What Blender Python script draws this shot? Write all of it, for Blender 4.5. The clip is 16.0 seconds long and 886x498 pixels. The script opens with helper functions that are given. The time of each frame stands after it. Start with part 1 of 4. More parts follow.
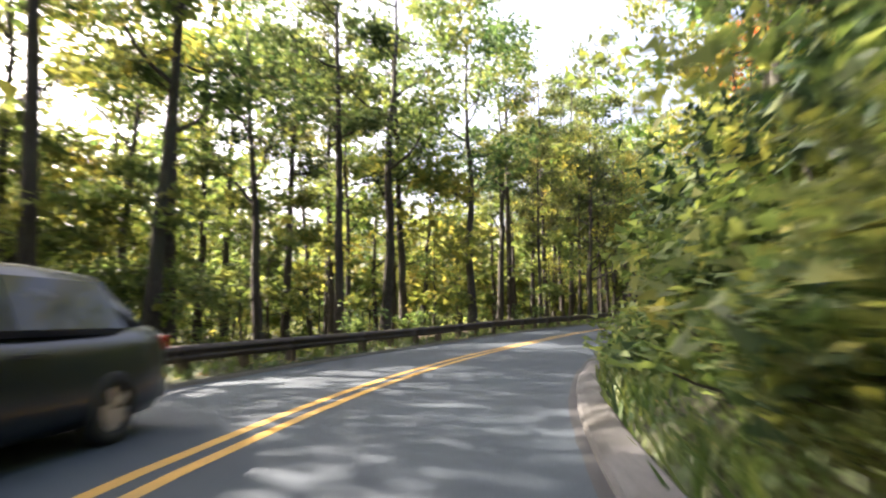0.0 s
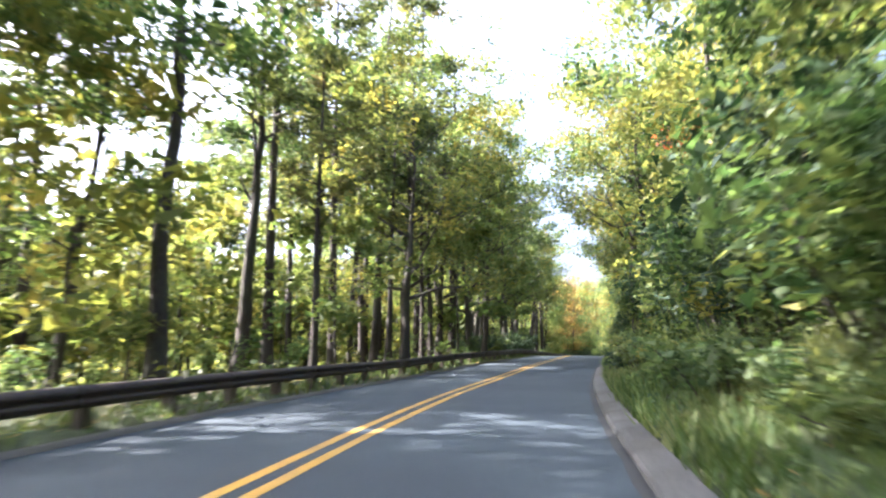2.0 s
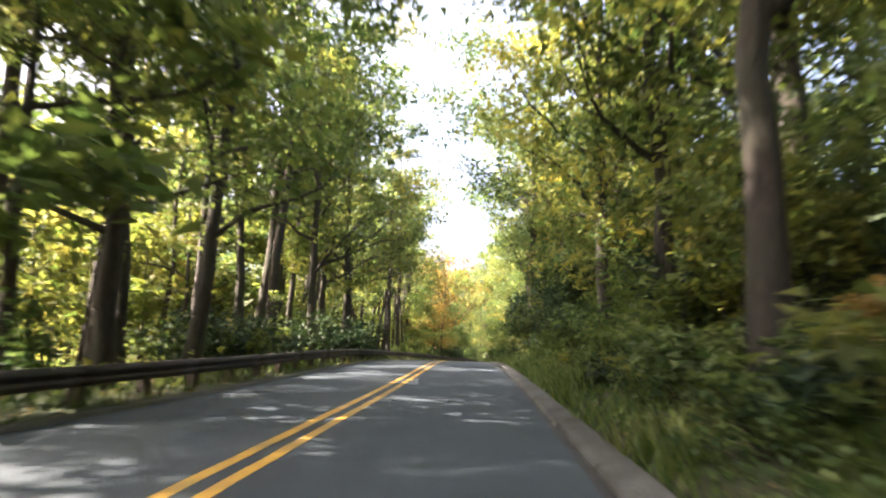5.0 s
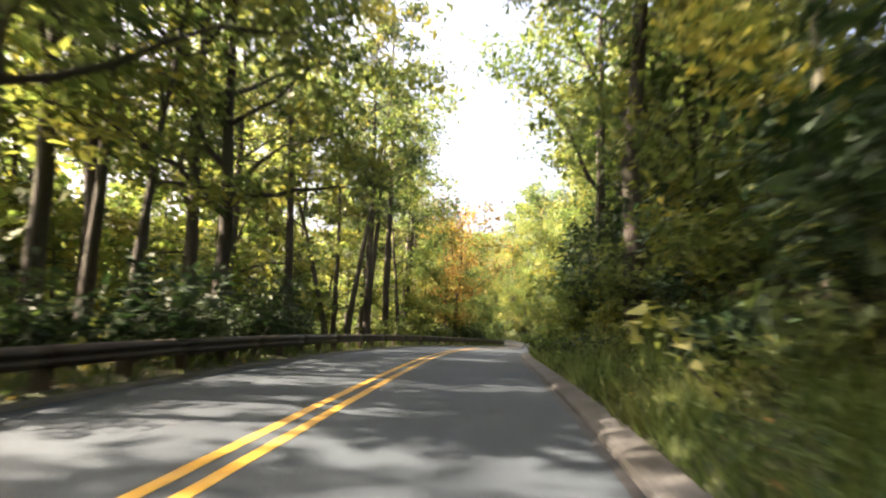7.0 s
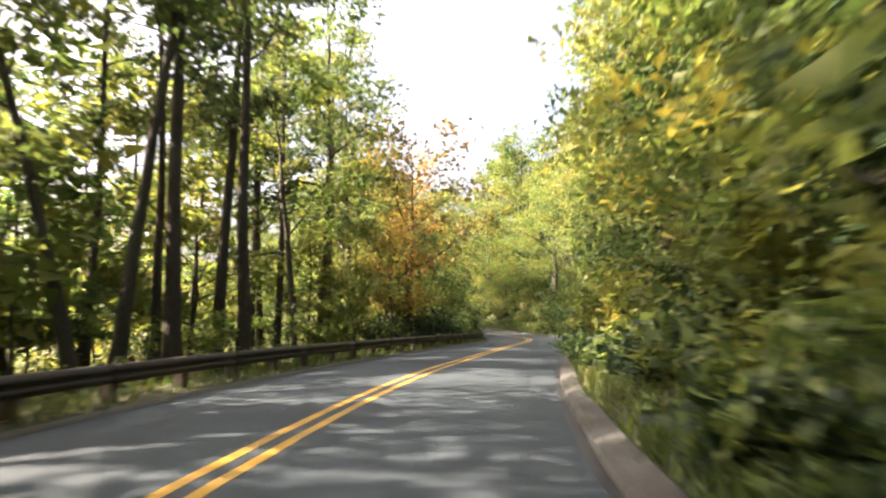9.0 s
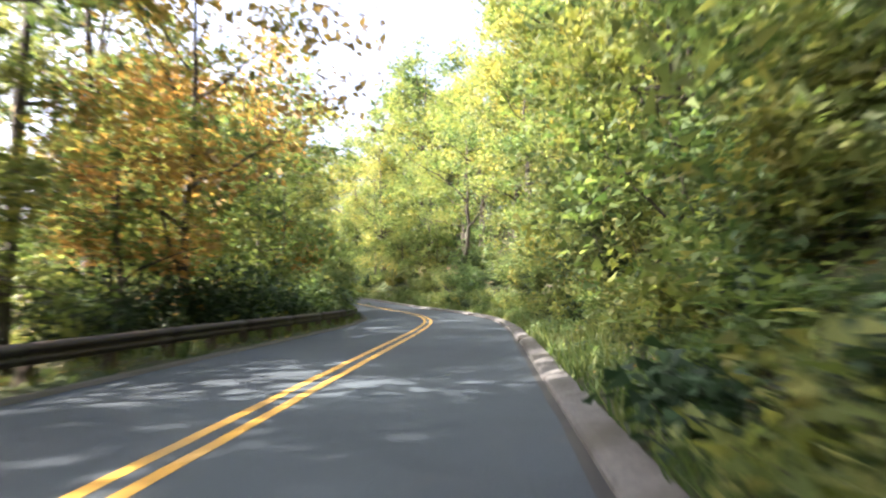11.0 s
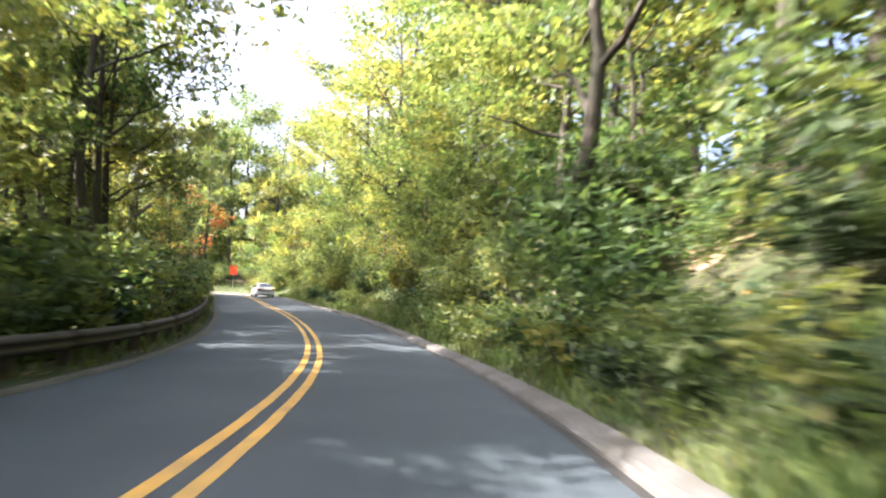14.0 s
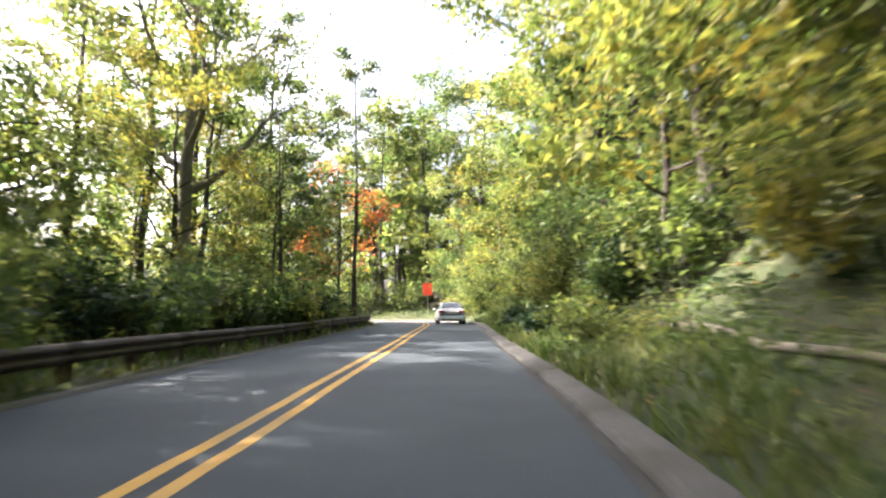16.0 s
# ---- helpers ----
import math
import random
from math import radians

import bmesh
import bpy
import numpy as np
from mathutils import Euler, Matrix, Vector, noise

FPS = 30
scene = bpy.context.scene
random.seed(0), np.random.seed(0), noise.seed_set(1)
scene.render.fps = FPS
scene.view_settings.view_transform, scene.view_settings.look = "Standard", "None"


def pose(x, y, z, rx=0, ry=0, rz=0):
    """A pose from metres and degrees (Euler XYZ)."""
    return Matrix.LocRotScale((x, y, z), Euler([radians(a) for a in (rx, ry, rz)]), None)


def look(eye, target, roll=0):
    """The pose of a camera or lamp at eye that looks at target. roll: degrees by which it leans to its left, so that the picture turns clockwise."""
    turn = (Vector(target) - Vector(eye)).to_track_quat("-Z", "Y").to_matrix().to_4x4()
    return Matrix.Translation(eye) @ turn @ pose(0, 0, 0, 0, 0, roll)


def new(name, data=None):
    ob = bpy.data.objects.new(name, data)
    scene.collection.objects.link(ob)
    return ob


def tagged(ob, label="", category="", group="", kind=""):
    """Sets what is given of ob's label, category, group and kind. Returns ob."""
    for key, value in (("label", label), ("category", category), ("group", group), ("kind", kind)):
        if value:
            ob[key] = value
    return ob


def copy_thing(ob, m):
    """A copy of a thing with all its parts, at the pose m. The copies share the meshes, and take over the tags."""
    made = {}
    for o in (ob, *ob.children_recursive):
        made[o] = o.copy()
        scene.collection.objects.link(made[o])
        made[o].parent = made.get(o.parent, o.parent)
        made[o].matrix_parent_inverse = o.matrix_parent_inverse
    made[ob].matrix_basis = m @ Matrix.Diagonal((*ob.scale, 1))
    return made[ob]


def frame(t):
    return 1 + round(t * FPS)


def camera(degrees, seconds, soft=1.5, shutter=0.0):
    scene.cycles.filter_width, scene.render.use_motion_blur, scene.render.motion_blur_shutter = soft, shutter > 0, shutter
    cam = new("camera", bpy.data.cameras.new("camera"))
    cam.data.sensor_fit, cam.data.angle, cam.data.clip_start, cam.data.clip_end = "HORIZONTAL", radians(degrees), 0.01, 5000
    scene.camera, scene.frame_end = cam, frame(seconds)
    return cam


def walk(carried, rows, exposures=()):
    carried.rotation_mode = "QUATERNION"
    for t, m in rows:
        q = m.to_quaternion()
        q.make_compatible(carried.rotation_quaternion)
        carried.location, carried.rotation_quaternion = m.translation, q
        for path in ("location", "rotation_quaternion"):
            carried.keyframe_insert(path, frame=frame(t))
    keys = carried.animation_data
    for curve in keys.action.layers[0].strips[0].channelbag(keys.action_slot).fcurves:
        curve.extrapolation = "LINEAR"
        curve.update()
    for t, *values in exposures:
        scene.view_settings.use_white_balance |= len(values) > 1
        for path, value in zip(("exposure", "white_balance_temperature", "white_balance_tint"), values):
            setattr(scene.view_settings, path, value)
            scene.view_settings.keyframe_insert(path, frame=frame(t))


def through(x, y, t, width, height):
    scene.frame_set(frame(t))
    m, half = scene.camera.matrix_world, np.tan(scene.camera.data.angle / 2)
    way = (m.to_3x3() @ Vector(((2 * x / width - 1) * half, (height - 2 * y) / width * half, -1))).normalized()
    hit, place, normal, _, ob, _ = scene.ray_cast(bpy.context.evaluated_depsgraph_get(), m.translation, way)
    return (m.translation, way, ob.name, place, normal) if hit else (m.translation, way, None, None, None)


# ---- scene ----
cam = camera(71.0, 16.0, soft=2.1, shutter=0.5)
EXPO = 2.3
PATH = [
    (0.0, pose(0.277, -2.531, 1.097, 96.33, 0.59, 2.09)),
    (0.5, pose(0.537, 2.753, 1.129, 96.35, 0.42, -2.06)),
    (1.0, pose(1.353, 8.117, 1.169, 96.36, 0.88, -7.24)),
    (1.5, pose(2.500, 13.203, 1.200, 97.68, 0.68, -11.68)),
    (2.0, pose(4.064, 17.987, 1.266, 99.92, 0.26, -15.17)),
    (2.5, pose(5.850, 22.574, 1.372, 100.90, 0.28, -18.19)),
    (3.0, pose(7.951, 27.011, 1.536, 100.73, -0.23, -21.45)),
    (3.5, pose(10.135, 31.297, 1.596, 101.76, -0.10, -23.51)),
    (4.0, pose(12.334, 35.437, 1.713, 100.13, -0.59, -25.31)),
    (4.5, pose(14.673, 39.573, 1.833, 99.79, -1.01, -26.67)),
    (5.0, pose(17.111, 43.716, 1.987, 99.37, -1.68, -27.06)),
    (5.5, pose(19.608, 47.921, 2.119, 98.88, -2.34, -26.80)),
    (6.0, pose(22.161, 52.233, 2.222, 98.31, -2.67, -26.19)),
    (6.5, pose(24.779, 56.704, 2.316, 97.69, -2.41, -25.54)),
    (7.0, pose(27.356, 61.225, 2.445, 96.92, -2.19, -24.62)),
    (7.5, pose(30.018, 65.858, 2.517, 96.38, -1.05, -24.39)),
    (8.0, pose(32.641, 70.545, 2.518, 96.61, 0.22, -25.23)),
    (8.5, pose(35.339, 75.259, 2.570, 95.55, 0.79, -25.03)),
    (9.0, pose(37.957, 79.869, 2.554, 95.76, 0.93, -26.88)),
    (9.5, pose(40.611, 84.236, 2.505, 94.18, 1.19, -26.78)),
    (10.0, pose(43.439, 88.353, 2.446, 93.53, 1.27, -28.76)),
    (10.5, pose(46.378, 92.223, 2.348, 93.10, 1.05, -32.13)),
    (11.0, pose(49.464, 96.056, 2.216, 92.85, 0.64, -35.63)),
    (11.5, pose(52.735, 100.079, 2.085, 92.76, 0.19, -37.97)),
    (12.0, pose(56.254, 104.486, 1.959, 92.78, -0.20, -37.90)),
    (12.5, pose(59.823, 108.950, 1.830, 92.35, -1.06, -37.10)),
    (13.0, pose(63.586, 113.884, 1.630, 92.91, -1.00, -34.70)),
    (13.5, pose(67.152, 119.120, 1.454, 92.88, -1.43, -31.55)),
    (14.0, pose(70.494, 124.592, 1.276, 94.59, -2.29, -28.84)),
    (14.5, pose(73.402, 130.258, 1.099, 95.32, -1.84, -23.70)),
    (15.0, pose(76.009, 136.142, 1.038, 96.03, -1.83, -18.51)),
    (15.5, pose(78.026, 142.270, 1.033, 96.08, -0.35, -11.64)),
    (16.0, pose(79.537, 148.237, 1.150, 96.29, 0.40, -7.11)),
]
walk(cam, PATH, exposures=[(t, EXPO + e, k - 320, 15) for t, e, k in ((0, 0.65, 6600), (0.5, 0.85, 6500), (1.0, 1.05, 6250), (2.0, 1.15, 5850), (3.0, 1.15, 5750), (4.0, 1.1, 6200), (6.3, 1.2, 7350), (7.0, 0.8, 7430), (8.0, 0.8, 7450), (8.5, 0.76, 7450), (9.7, 0.5, 7150), (11.8, 1.05, 6250), (13.0, 0.9, 6350), (14.5, 0.8, 6350), (16.0, 0.6, 6400))])

# ---------------------------------------------------------------- light
SUN_YAW, SUN_UP = 66.0, 36.0
world = bpy.data.worlds.new("sky")
scene.world = world
world.use_nodes = True
wn = world.node_tree
sky = wn.nodes.new("ShaderNodeTexSky")
sky.sky_type, sky.sun_disc = 'NISHITA', False
sky.sun_elevation, sky.sun_rotation = radians(SUN_UP), radians(-SUN_YAW)
sky.air_density, sky.dust_density, sky.ozone_density = 0.6, 10.0, 0.3
wn.nodes["Background"].inputs[1].default_value = 0.125
haze = wn.nodes.new("ShaderNodeHueSaturation")
haze.inputs["Saturation"].default_value = 0.95
wn.links.new(sky.outputs[0], haze.inputs["Color"])
wn.links.new(haze.outputs[0], wn.nodes["Background"].inputs[0])
sun = new("sun", bpy.data.lights.new("sun", 'SUN'))
sun.data.energy, sun.data.angle, sun.data.color = 5.0, radians(0.55), (1.0, 0.86, 0.69)
_s = Vector((-math.sin(radians(SUN_YAW)) * math.cos(radians(SUN_UP)), math.cos(radians(SUN_YAW)) * math.cos(radians(SUN_UP)), math.sin(radians(SUN_UP))))
sun.matrix_world = look(_s * 200, (0, 0, 0))

# ---------------------------------------------------------------- materials
def base_material(name, rough=0.8, metal=0.0, spec=0.5):
    m = bpy.data.materials.new(name)
    m.use_nodes = True
    b = m.node_tree.nodes["Principled BSDF"]
    b.inputs["Roughness"].default_value, b.inputs["Metallic"].default_value = rough, metal
    b.inputs["Specular IOR Level"].default_value = spec
    return m, m.node_tree, b


def noise_node(nt, scale, detail=4, rough=0.6, coords="Object", stretch=None):
    tc = nt.nodes.new("ShaderNodeTexCoord")
    n = nt.nodes.new("ShaderNodeTexNoise")
    n.inputs["Scale"].default_value, n.inputs["Detail"].default_value, n.inputs["Roughness"].default_value = scale, detail, rough
    if stretch:
        mp = nt.nodes.new("ShaderNodeMapping")
        mp.inputs["Scale"].default_value = stretch
        nt.links.new(tc.outputs[coords], mp.inputs["Vector"])
        nt.links.new(mp.outputs[0], n.inputs["Vector"])
    else:
        nt.links.new(tc.outputs[coords], n.inputs["Vector"])
    return n.outputs["Fac"]


def ramp_node(nt, fac, stops):
    r = nt.nodes.new("ShaderNodeValToRGB")
    els = r.color_ramp.elements
    while len(els) < len(stops):
        els.new(0.5)
    for e, (p, c) in zip(els, stops):
        e.position, e.color = p, (*c, 1)
    nt.links.new(fac, r.inputs[0])
    return r.outputs[0]


def mix_node(nt, fac, a, b, mode="MIX"):
    x = nt.nodes.new("ShaderNodeMix")
    x.data_type, x.blend_type = "RGBA", mode
    for sock, v in ((x.inputs[0], fac), (x.inputs[6], a), (x.inputs[7], b)):
        if isinstance(v, (int, float)):
            sock.default_value = v
        elif isinstance(v, tuple):
            sock.default_value = (*v, 1)
        else:
            nt.links.new(v, sock)
    return x.outputs[2]


def bump_node(nt, b, height, strength=0.4, distance=0.02):
    n = nt.nodes.new("ShaderNodeBump")
    n.inputs["Strength"].default_value, n.inputs["Distance"].default_value = strength, distance
    nt.links.new(height, n.inputs["Height"])
    nt.links.new(n.outputs[0], b.inputs["Normal"])


def surface(name, stops, scale, big=None, big_scale=0.3, rough=0.8, bump=0.4, bump_scale=None, distance=0.02, metal=0.0, spec=0.4, stretch=None):
    """Two scales of variation: grain from stops, and large stains that pull towards the colour big."""
    m, nt, b = base_material(name, rough, metal, spec)
    col = ramp_node(nt, noise_node(nt, scale, 6, 0.65, stretch=stretch), stops)
    if big:
        mask = ramp_node(nt, noise_node(nt, big_scale, 3, 0.55), [(0.42, (0, 0, 0)), (0.66, (1, 1, 1))])
        col = mix_node(nt, mask, col, big)
    nt.links.new(col, b.inputs["Base Color"])
    if bump:
        bump_node(nt, b, noise_node(nt, bump_scale or scale * 2, 5, 0.6, stretch=stretch), bump, distance)
    return m


def foliage(name, dark, mid, light, turn=None, turn_share=0.0, through=0.45):
    """Leaves: each leaf and each plant takes its own shade; part of the light passes through."""
    m, nt, b = base_material(name, 0.6, 0, 0.28)
    geo, info = nt.nodes.new("ShaderNodeNewGeometry"), nt.nodes.new("ShaderNodeObjectInfo")
    col = ramp_node(nt, geo.outputs["Random Per Island"], [(0.0, dark), (0.5, mid), (1.0, light)])
    if turn:
        lim = nt.nodes.new("ShaderNodeMath")
        lim.operation, lim.use_clamp = "MULTIPLY", True
        nt.links.new(ramp_node(nt, noise_node(nt, 0.45, 2), [(0.5 - 0.3 * turn_share, (0, 0, 0)), (0.72 - 0.3 * turn_share, (1, 1, 1))]), lim.inputs[0])
        lim.inputs[1].default_value = 0.85
        col = mix_node(nt, lim.outputs[0], col, turn)
    tint = ramp_node(nt, info.outputs["Random"], [(0.0, (0.7, 0.85, 0.8)), (0.6, (1, 1, 1)), (1.0, (1.25, 1.1, 0.85))])
    col = mix_node(nt, 1.0, col, tint, "MULTIPLY")
    nt.links.new(col, b.inputs["Base Color"])
    tr, mx = nt.nodes.new("ShaderNodeBsdfTranslucent"), nt.nodes.new("ShaderNodeMixShader")
    hot = mix_node(nt, 1.0, col, (1.5, 1.5, 0.92), "MULTIPLY")
    nt.links.new(hot, tr.inputs["Color"])
    mx.inputs[0].default_value = through
    nt.links.new(b.outputs[0], mx.inputs[1])
    nt.links.new(tr.outputs[0], mx.inputs[2])
    nt.links.new(mx.outputs[0], nt.nodes["Material Output"].inputs[0])
    return m


def plain(name, col, rough=0.5, metal=0.0, spec=0.5, coat=0.0):
    m, nt, b = base_material(name, rough, metal, spec)
    v = tuple(min(1, c * 1.25) for c in col)
    nt.links.new(ramp_node(nt, noise_node(nt, 9, 3), [(0.3, tuple(c * 0.85 for c in col)), (0.7, v)]), b.inputs["Base Color"])
    b.inputs["Coat Weight"].default_value = coat
    return m


def asphalt_material():
    m, nt, b = base_material("asphalt", 0.82, 0, 0.45)
    grain = ramp_node(nt, noise_node(nt, 60, 4, 0.7), [(0.3, (0.018, 0.028, 0.039)), (0.55, (0.031, 0.046, 0.061)), (0.75, (0.06, 0.081, 0.1))])
    worn = ramp_node(nt, noise_node(nt, 0.35, 4, 0.6), [(0.4, (0.82, 0.82, 0.84)), (0.65, (1.18, 1.16, 1.13))])
    col = mix_node(nt, 1.0, grain, worn, "MULTIPLY")
    spots = ramp_node(nt, noise_node(nt, 2.6, 5, 0.7), [(0.62, (0, 0, 0)), (0.76, (1, 1, 1))])
    col = mix_node(nt, spots, col, (0.042, 0.046, 0.052))
    nt.links.new(col, b.inputs["Base Color"])
    bump_node(nt, b, noise_node(nt, 95, 3, 0.7), 0.5, 0.008)
    return m


M_ASPHALT = asphalt_material()
M_BERM = surface("berm_asphalt", [(0.3, (0.045, 0.044, 0.042)), (0.7, (0.12, 0.115, 0.1))], 30, (0.06, 0.058, 0.042), 0.8, 0.9, 0.6, distance=0.02)
M_EDGE_BLACK = surface("edge_black", [(0.3, (0.008, 0.008, 0.009)), (0.7, (0.02, 0.02, 0.022))], 20, (0.03, 0.03, 0.03), 1.0, 0.7, 0.4, 40, 0.006)
M_YELLOW = surface("road_paint", [(0.25, (0.3, 0.165, 0.028)), (0.5, (0.5, 0.28, 0.036)), (0.8, (0.57, 0.34, 0.06))], 14, (0.32, 0.2, 0.055), 1.4, 0.6, 0.3, 70, 0.004)
M_CONCRETE = surface("kerb_concrete", [(0.3, (0.045, 0.046, 0.047)), (0.55, (0.085, 0.085, 0.086)), (0.8, (0.13, 0.127, 0.122))], 22, (0.04, 0.038, 0.032), 0.9, 0.9, 0.5, 60, 0.01)
M_SOIL = surface("forest_floor", [(0.3, (0.022, 0.017, 0.011)), (0.5, (0.055, 0.04, 0.022)), (0.7, (0.1, 0.07, 0.036))], 7, (0.035, 0.048, 0.016), 0.25, 0.95, 0.8, 16, 0.06)
M_VERGE = surface("verge_soil", [(0.3, (0.02, 0.018, 0.011)), (0.5, (0.04, 0.045, 0.019)), (0.75, (0.08, 0.072, 0.038))], 9, (0.026, 0.045, 0.013), 0.5, 0.95, 0.8, 25, 0.04)
M_EARTH = surface("bare_earth", [(0.3, (0.16, 0.11, 0.07)), (0.55, (0.28, 0.2, 0.135)), (0.8, (0.4, 0.31, 0.22))], 5, (0.2, 0.15, 0.09), 0.7, 0.95, 0.8, 14, 0.05)
M_RUST = surface("weathering_steel", [(0.3, (0.032, 0.024, 0.022)), (0.55, (0.056, 0.04, 0.034)), (0.8, (0.09, 0.063, 0.05))], 12, (0.045, 0.04, 0.038), 1.2, 0.7, 0.25, 40, 0.004, 0.1)
M_POST = surface("post_timber", [(0.3, (0.04, 0.032, 0.027)), (0.7, (0.11, 0.085, 0.065))], 18, None, 0.5, 0.9, 0.5, 30, 0.01, stretch=(4, 4, 0.6))
M_BARK = surface("bark_grey", [(0.3, (0.018, 0.015, 0.013)), (0.5, (0.042, 0.035, 0.029)), (0.75, (0.085, 0.072, 0.06))], 9, (0.05, 0.052, 0.038), 0.7, 0.95, 0.9, 12, 0.05, stretch=(3, 3, 0.5))
M_BARK_PINE = surface("bark_pine", [(0.3, (0.018, 0.014, 0.012)), (0.55, (0.043, 0.035, 0.03)), (0.75, (0.088, 0.071, 0.059))], 7, (0.055, 0.052, 0.046), 0.6, 0.95, 0.9, 9, 0.06, stretch=(3, 3, 0.6))
M_ROCK = surface("boulder_rock", [(0.3, (0.08, 0.068, 0.052)), (0.55, (0.17, 0.14, 0.108)), (0.75, (0.27, 0.225, 0.18))], 3, (0.13, 0.125, 0.085), 1.4, 0.9, 0.8, 9, 0.06)
M_DEADWOOD = surface("dead_wood", [(0.3, (0.12, 0.1, 0.085)), (0.7, (0.28, 0.25, 0.22))], 8, (0.2, 0.18, 0.13), 1.2, 0.9, 0.6, 18, 0.02, stretch=(1, 1, 4))
M_LEAF = foliage("leaves_green", (0.033, 0.06, 0.027), (0.076, 0.114, 0.046), (0.142, 0.175, 0.075), (0.2, 0.19, 0.06), 0.0, 0.5)
M_LEAF_LIGHT = foliage("leaves_yellow_green", (0.055, 0.087, 0.033), (0.108, 0.145, 0.05), (0.188, 0.21, 0.082), (0.26, 0.225, 0.06), 0.07, 0.5)
# Evergreen leaves behind the rail; on the right bank the dark colour imitates shade.
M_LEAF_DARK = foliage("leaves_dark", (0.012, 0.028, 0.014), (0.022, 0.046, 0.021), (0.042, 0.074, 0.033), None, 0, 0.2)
M_LEAF_YELLOW = foliage("leaves_yellow", (0.07, 0.105, 0.032), (0.12, 0.15, 0.045), (0.2, 0.215, 0.068), (0.24, 0.195, 0.07), 0.0, 0.52)
M_BARK_OAK = surface("bark_oak_pale", [(0.3, (0.07, 0.065, 0.05)), (0.5, (0.14, 0.13, 0.1)), (0.75, (0.23, 0.215, 0.17))], 9, (0.12, 0.13, 0.085), 0.7, 0.95, 0.9, 12, 0.05, stretch=(3, 3, 0.5))
M_LEAF_ORANGE = foliage("leaves_orange", (0.14, 0.09, 0.034), (0.28, 0.15, 0.055), (0.4, 0.225, 0.08), (0.14, 0.14, 0.03), 0.2, 0.45)
M_LEAF_RED = foliage("leaves_red", (0.28, 0.07, 0.03), (0.45, 0.12, 0.05), (0.5, 0.2, 0.07), (0.2, 0.16, 0.04), 0.1, 0.45)
M_NEEDLE = foliage("needles", (0.03, 0.052, 0.026), (0.07, 0.098, 0.046), (0.12, 0.145, 0.07), (0.15, 0.13, 0.07), 0.0, 0.45)
M_GRASS = foliage("grass_blades", (0.035, 0.068, 0.020), (0.070, 0.112, 0.031), (0.131, 0.160, 0.056), (0.162, 0.165, 0.070), 0.0, 0.35)
M_LITTER = foliage("fallen_leaves", (0.12, 0.07, 0.03), (0.26, 0.15, 0.05), (0.42, 0.27, 0.09), None, 0, 0.2)

# ---------------------------------------------------------------- the road's line: heading and slope every 7 m
STEP = 7.0
HEADING = [12, 8.5, 2.5, -5.6, -12.9, -18.5, -24.2, -26.6, -28.6, -30.4, -30.6, -30.5, -30, -29.6, -28.9, -28.8, -31.3, -35.6, -38.7,
           -39.8, -39.9, -39.5, -37.1, -32.1, -26.2, -20.2, -15.5, -11.4, -8.6, -8.2, -8.3, -8.7, -8.6, -4, 10, 28, 46, 62, 72, 78]
SLOPE = [0.5, 0.7, 0.9, 0.6, 0.6, 1.0, 2.6, 2.0, 1.5, 3.3, 2.5, 1.7, 2.2, 1.8, 0.2, -0.9, -1.1, -1.4, -2.4, -2.2, -2.3, -2.8, -2.8,
         -2.6, -2.0, -1.6, 0.9, 2.7, 2.3, 0.8, 1.9, 2.0, 1.4, 1.0, 0.5, 0, 0, 0, 0, 0]
FIRST = -18.0
ORIGIN = (-2.05, 0.0, 0.0)
LANE, LEFT_EDGE = 3.14, 3.22
_k = FIRST + STEP * np.arange(len(HEADING))
US = np.arange(FIRST, FIRST + STEP * (len(HEADING) - 1), 0.5)
_a = np.radians(np.interp(US, _k, HEADING))
_g = np.interp(US, _k, SLOPE) / 100
CEN = np.cumsum(np.stack([-np.sin(_a), np.cos(_a), _g], 1), 0) * 0.5
CEN += np.array(ORIGIN) - CEN[int(-FIRST / 0.5)]
SIDE = np.stack([np.cos(_a), np.sin(_a), 0 * _a], 1)


def on_road(u, l, h=0.0):
    """World place at u metres along, l metres right of the yellow lines, h above the road."""
    c = np.array([np.interp(u, US, CEN[:, i]) for i in range(3)])
    n = np.array([np.interp(u, US, SIDE[:, i]) for i in range(3)])
    return c + n * l + np.array([0, 0, h])


def heading_at(u):
    return float(np.degrees(np.interp(u, US, _a)))


def road_coords(xy):
    """Nearest u and l of many places."""
    xy = np.atleast_2d(xy)
    u, l, z = np.zeros(len(xy)), np.zeros(len(xy)), np.zeros(len(xy))
    for a in range(0, len(xy), 4000):
        d = ((xy[a:a + 4000, None, :] - CEN[None, :, :2]) ** 2).sum(-1)
        j = d.argmin(1)
        off = xy[a:a + 4000] - CEN[j, :2]
        side = (off * SIDE[j, :2]).sum(1)
        u[a:a + 4000], l[a:a + 4000], z[a:a + 4000] = US[j], np.sign(side + 1e-9) * np.sqrt(d[np.arange(len(j)), j]), CEN[j, 2]
    return u, l, z


def rolling(x, y):
    return 0.25 * np.sin(x * 0.21 + 1.3) * np.cos(y * 0.17) + 0.12 * np.sin(x * 0.61 + y * 0.43) + 0.07 * np.sin(1.3 * x - 0.9 * y)


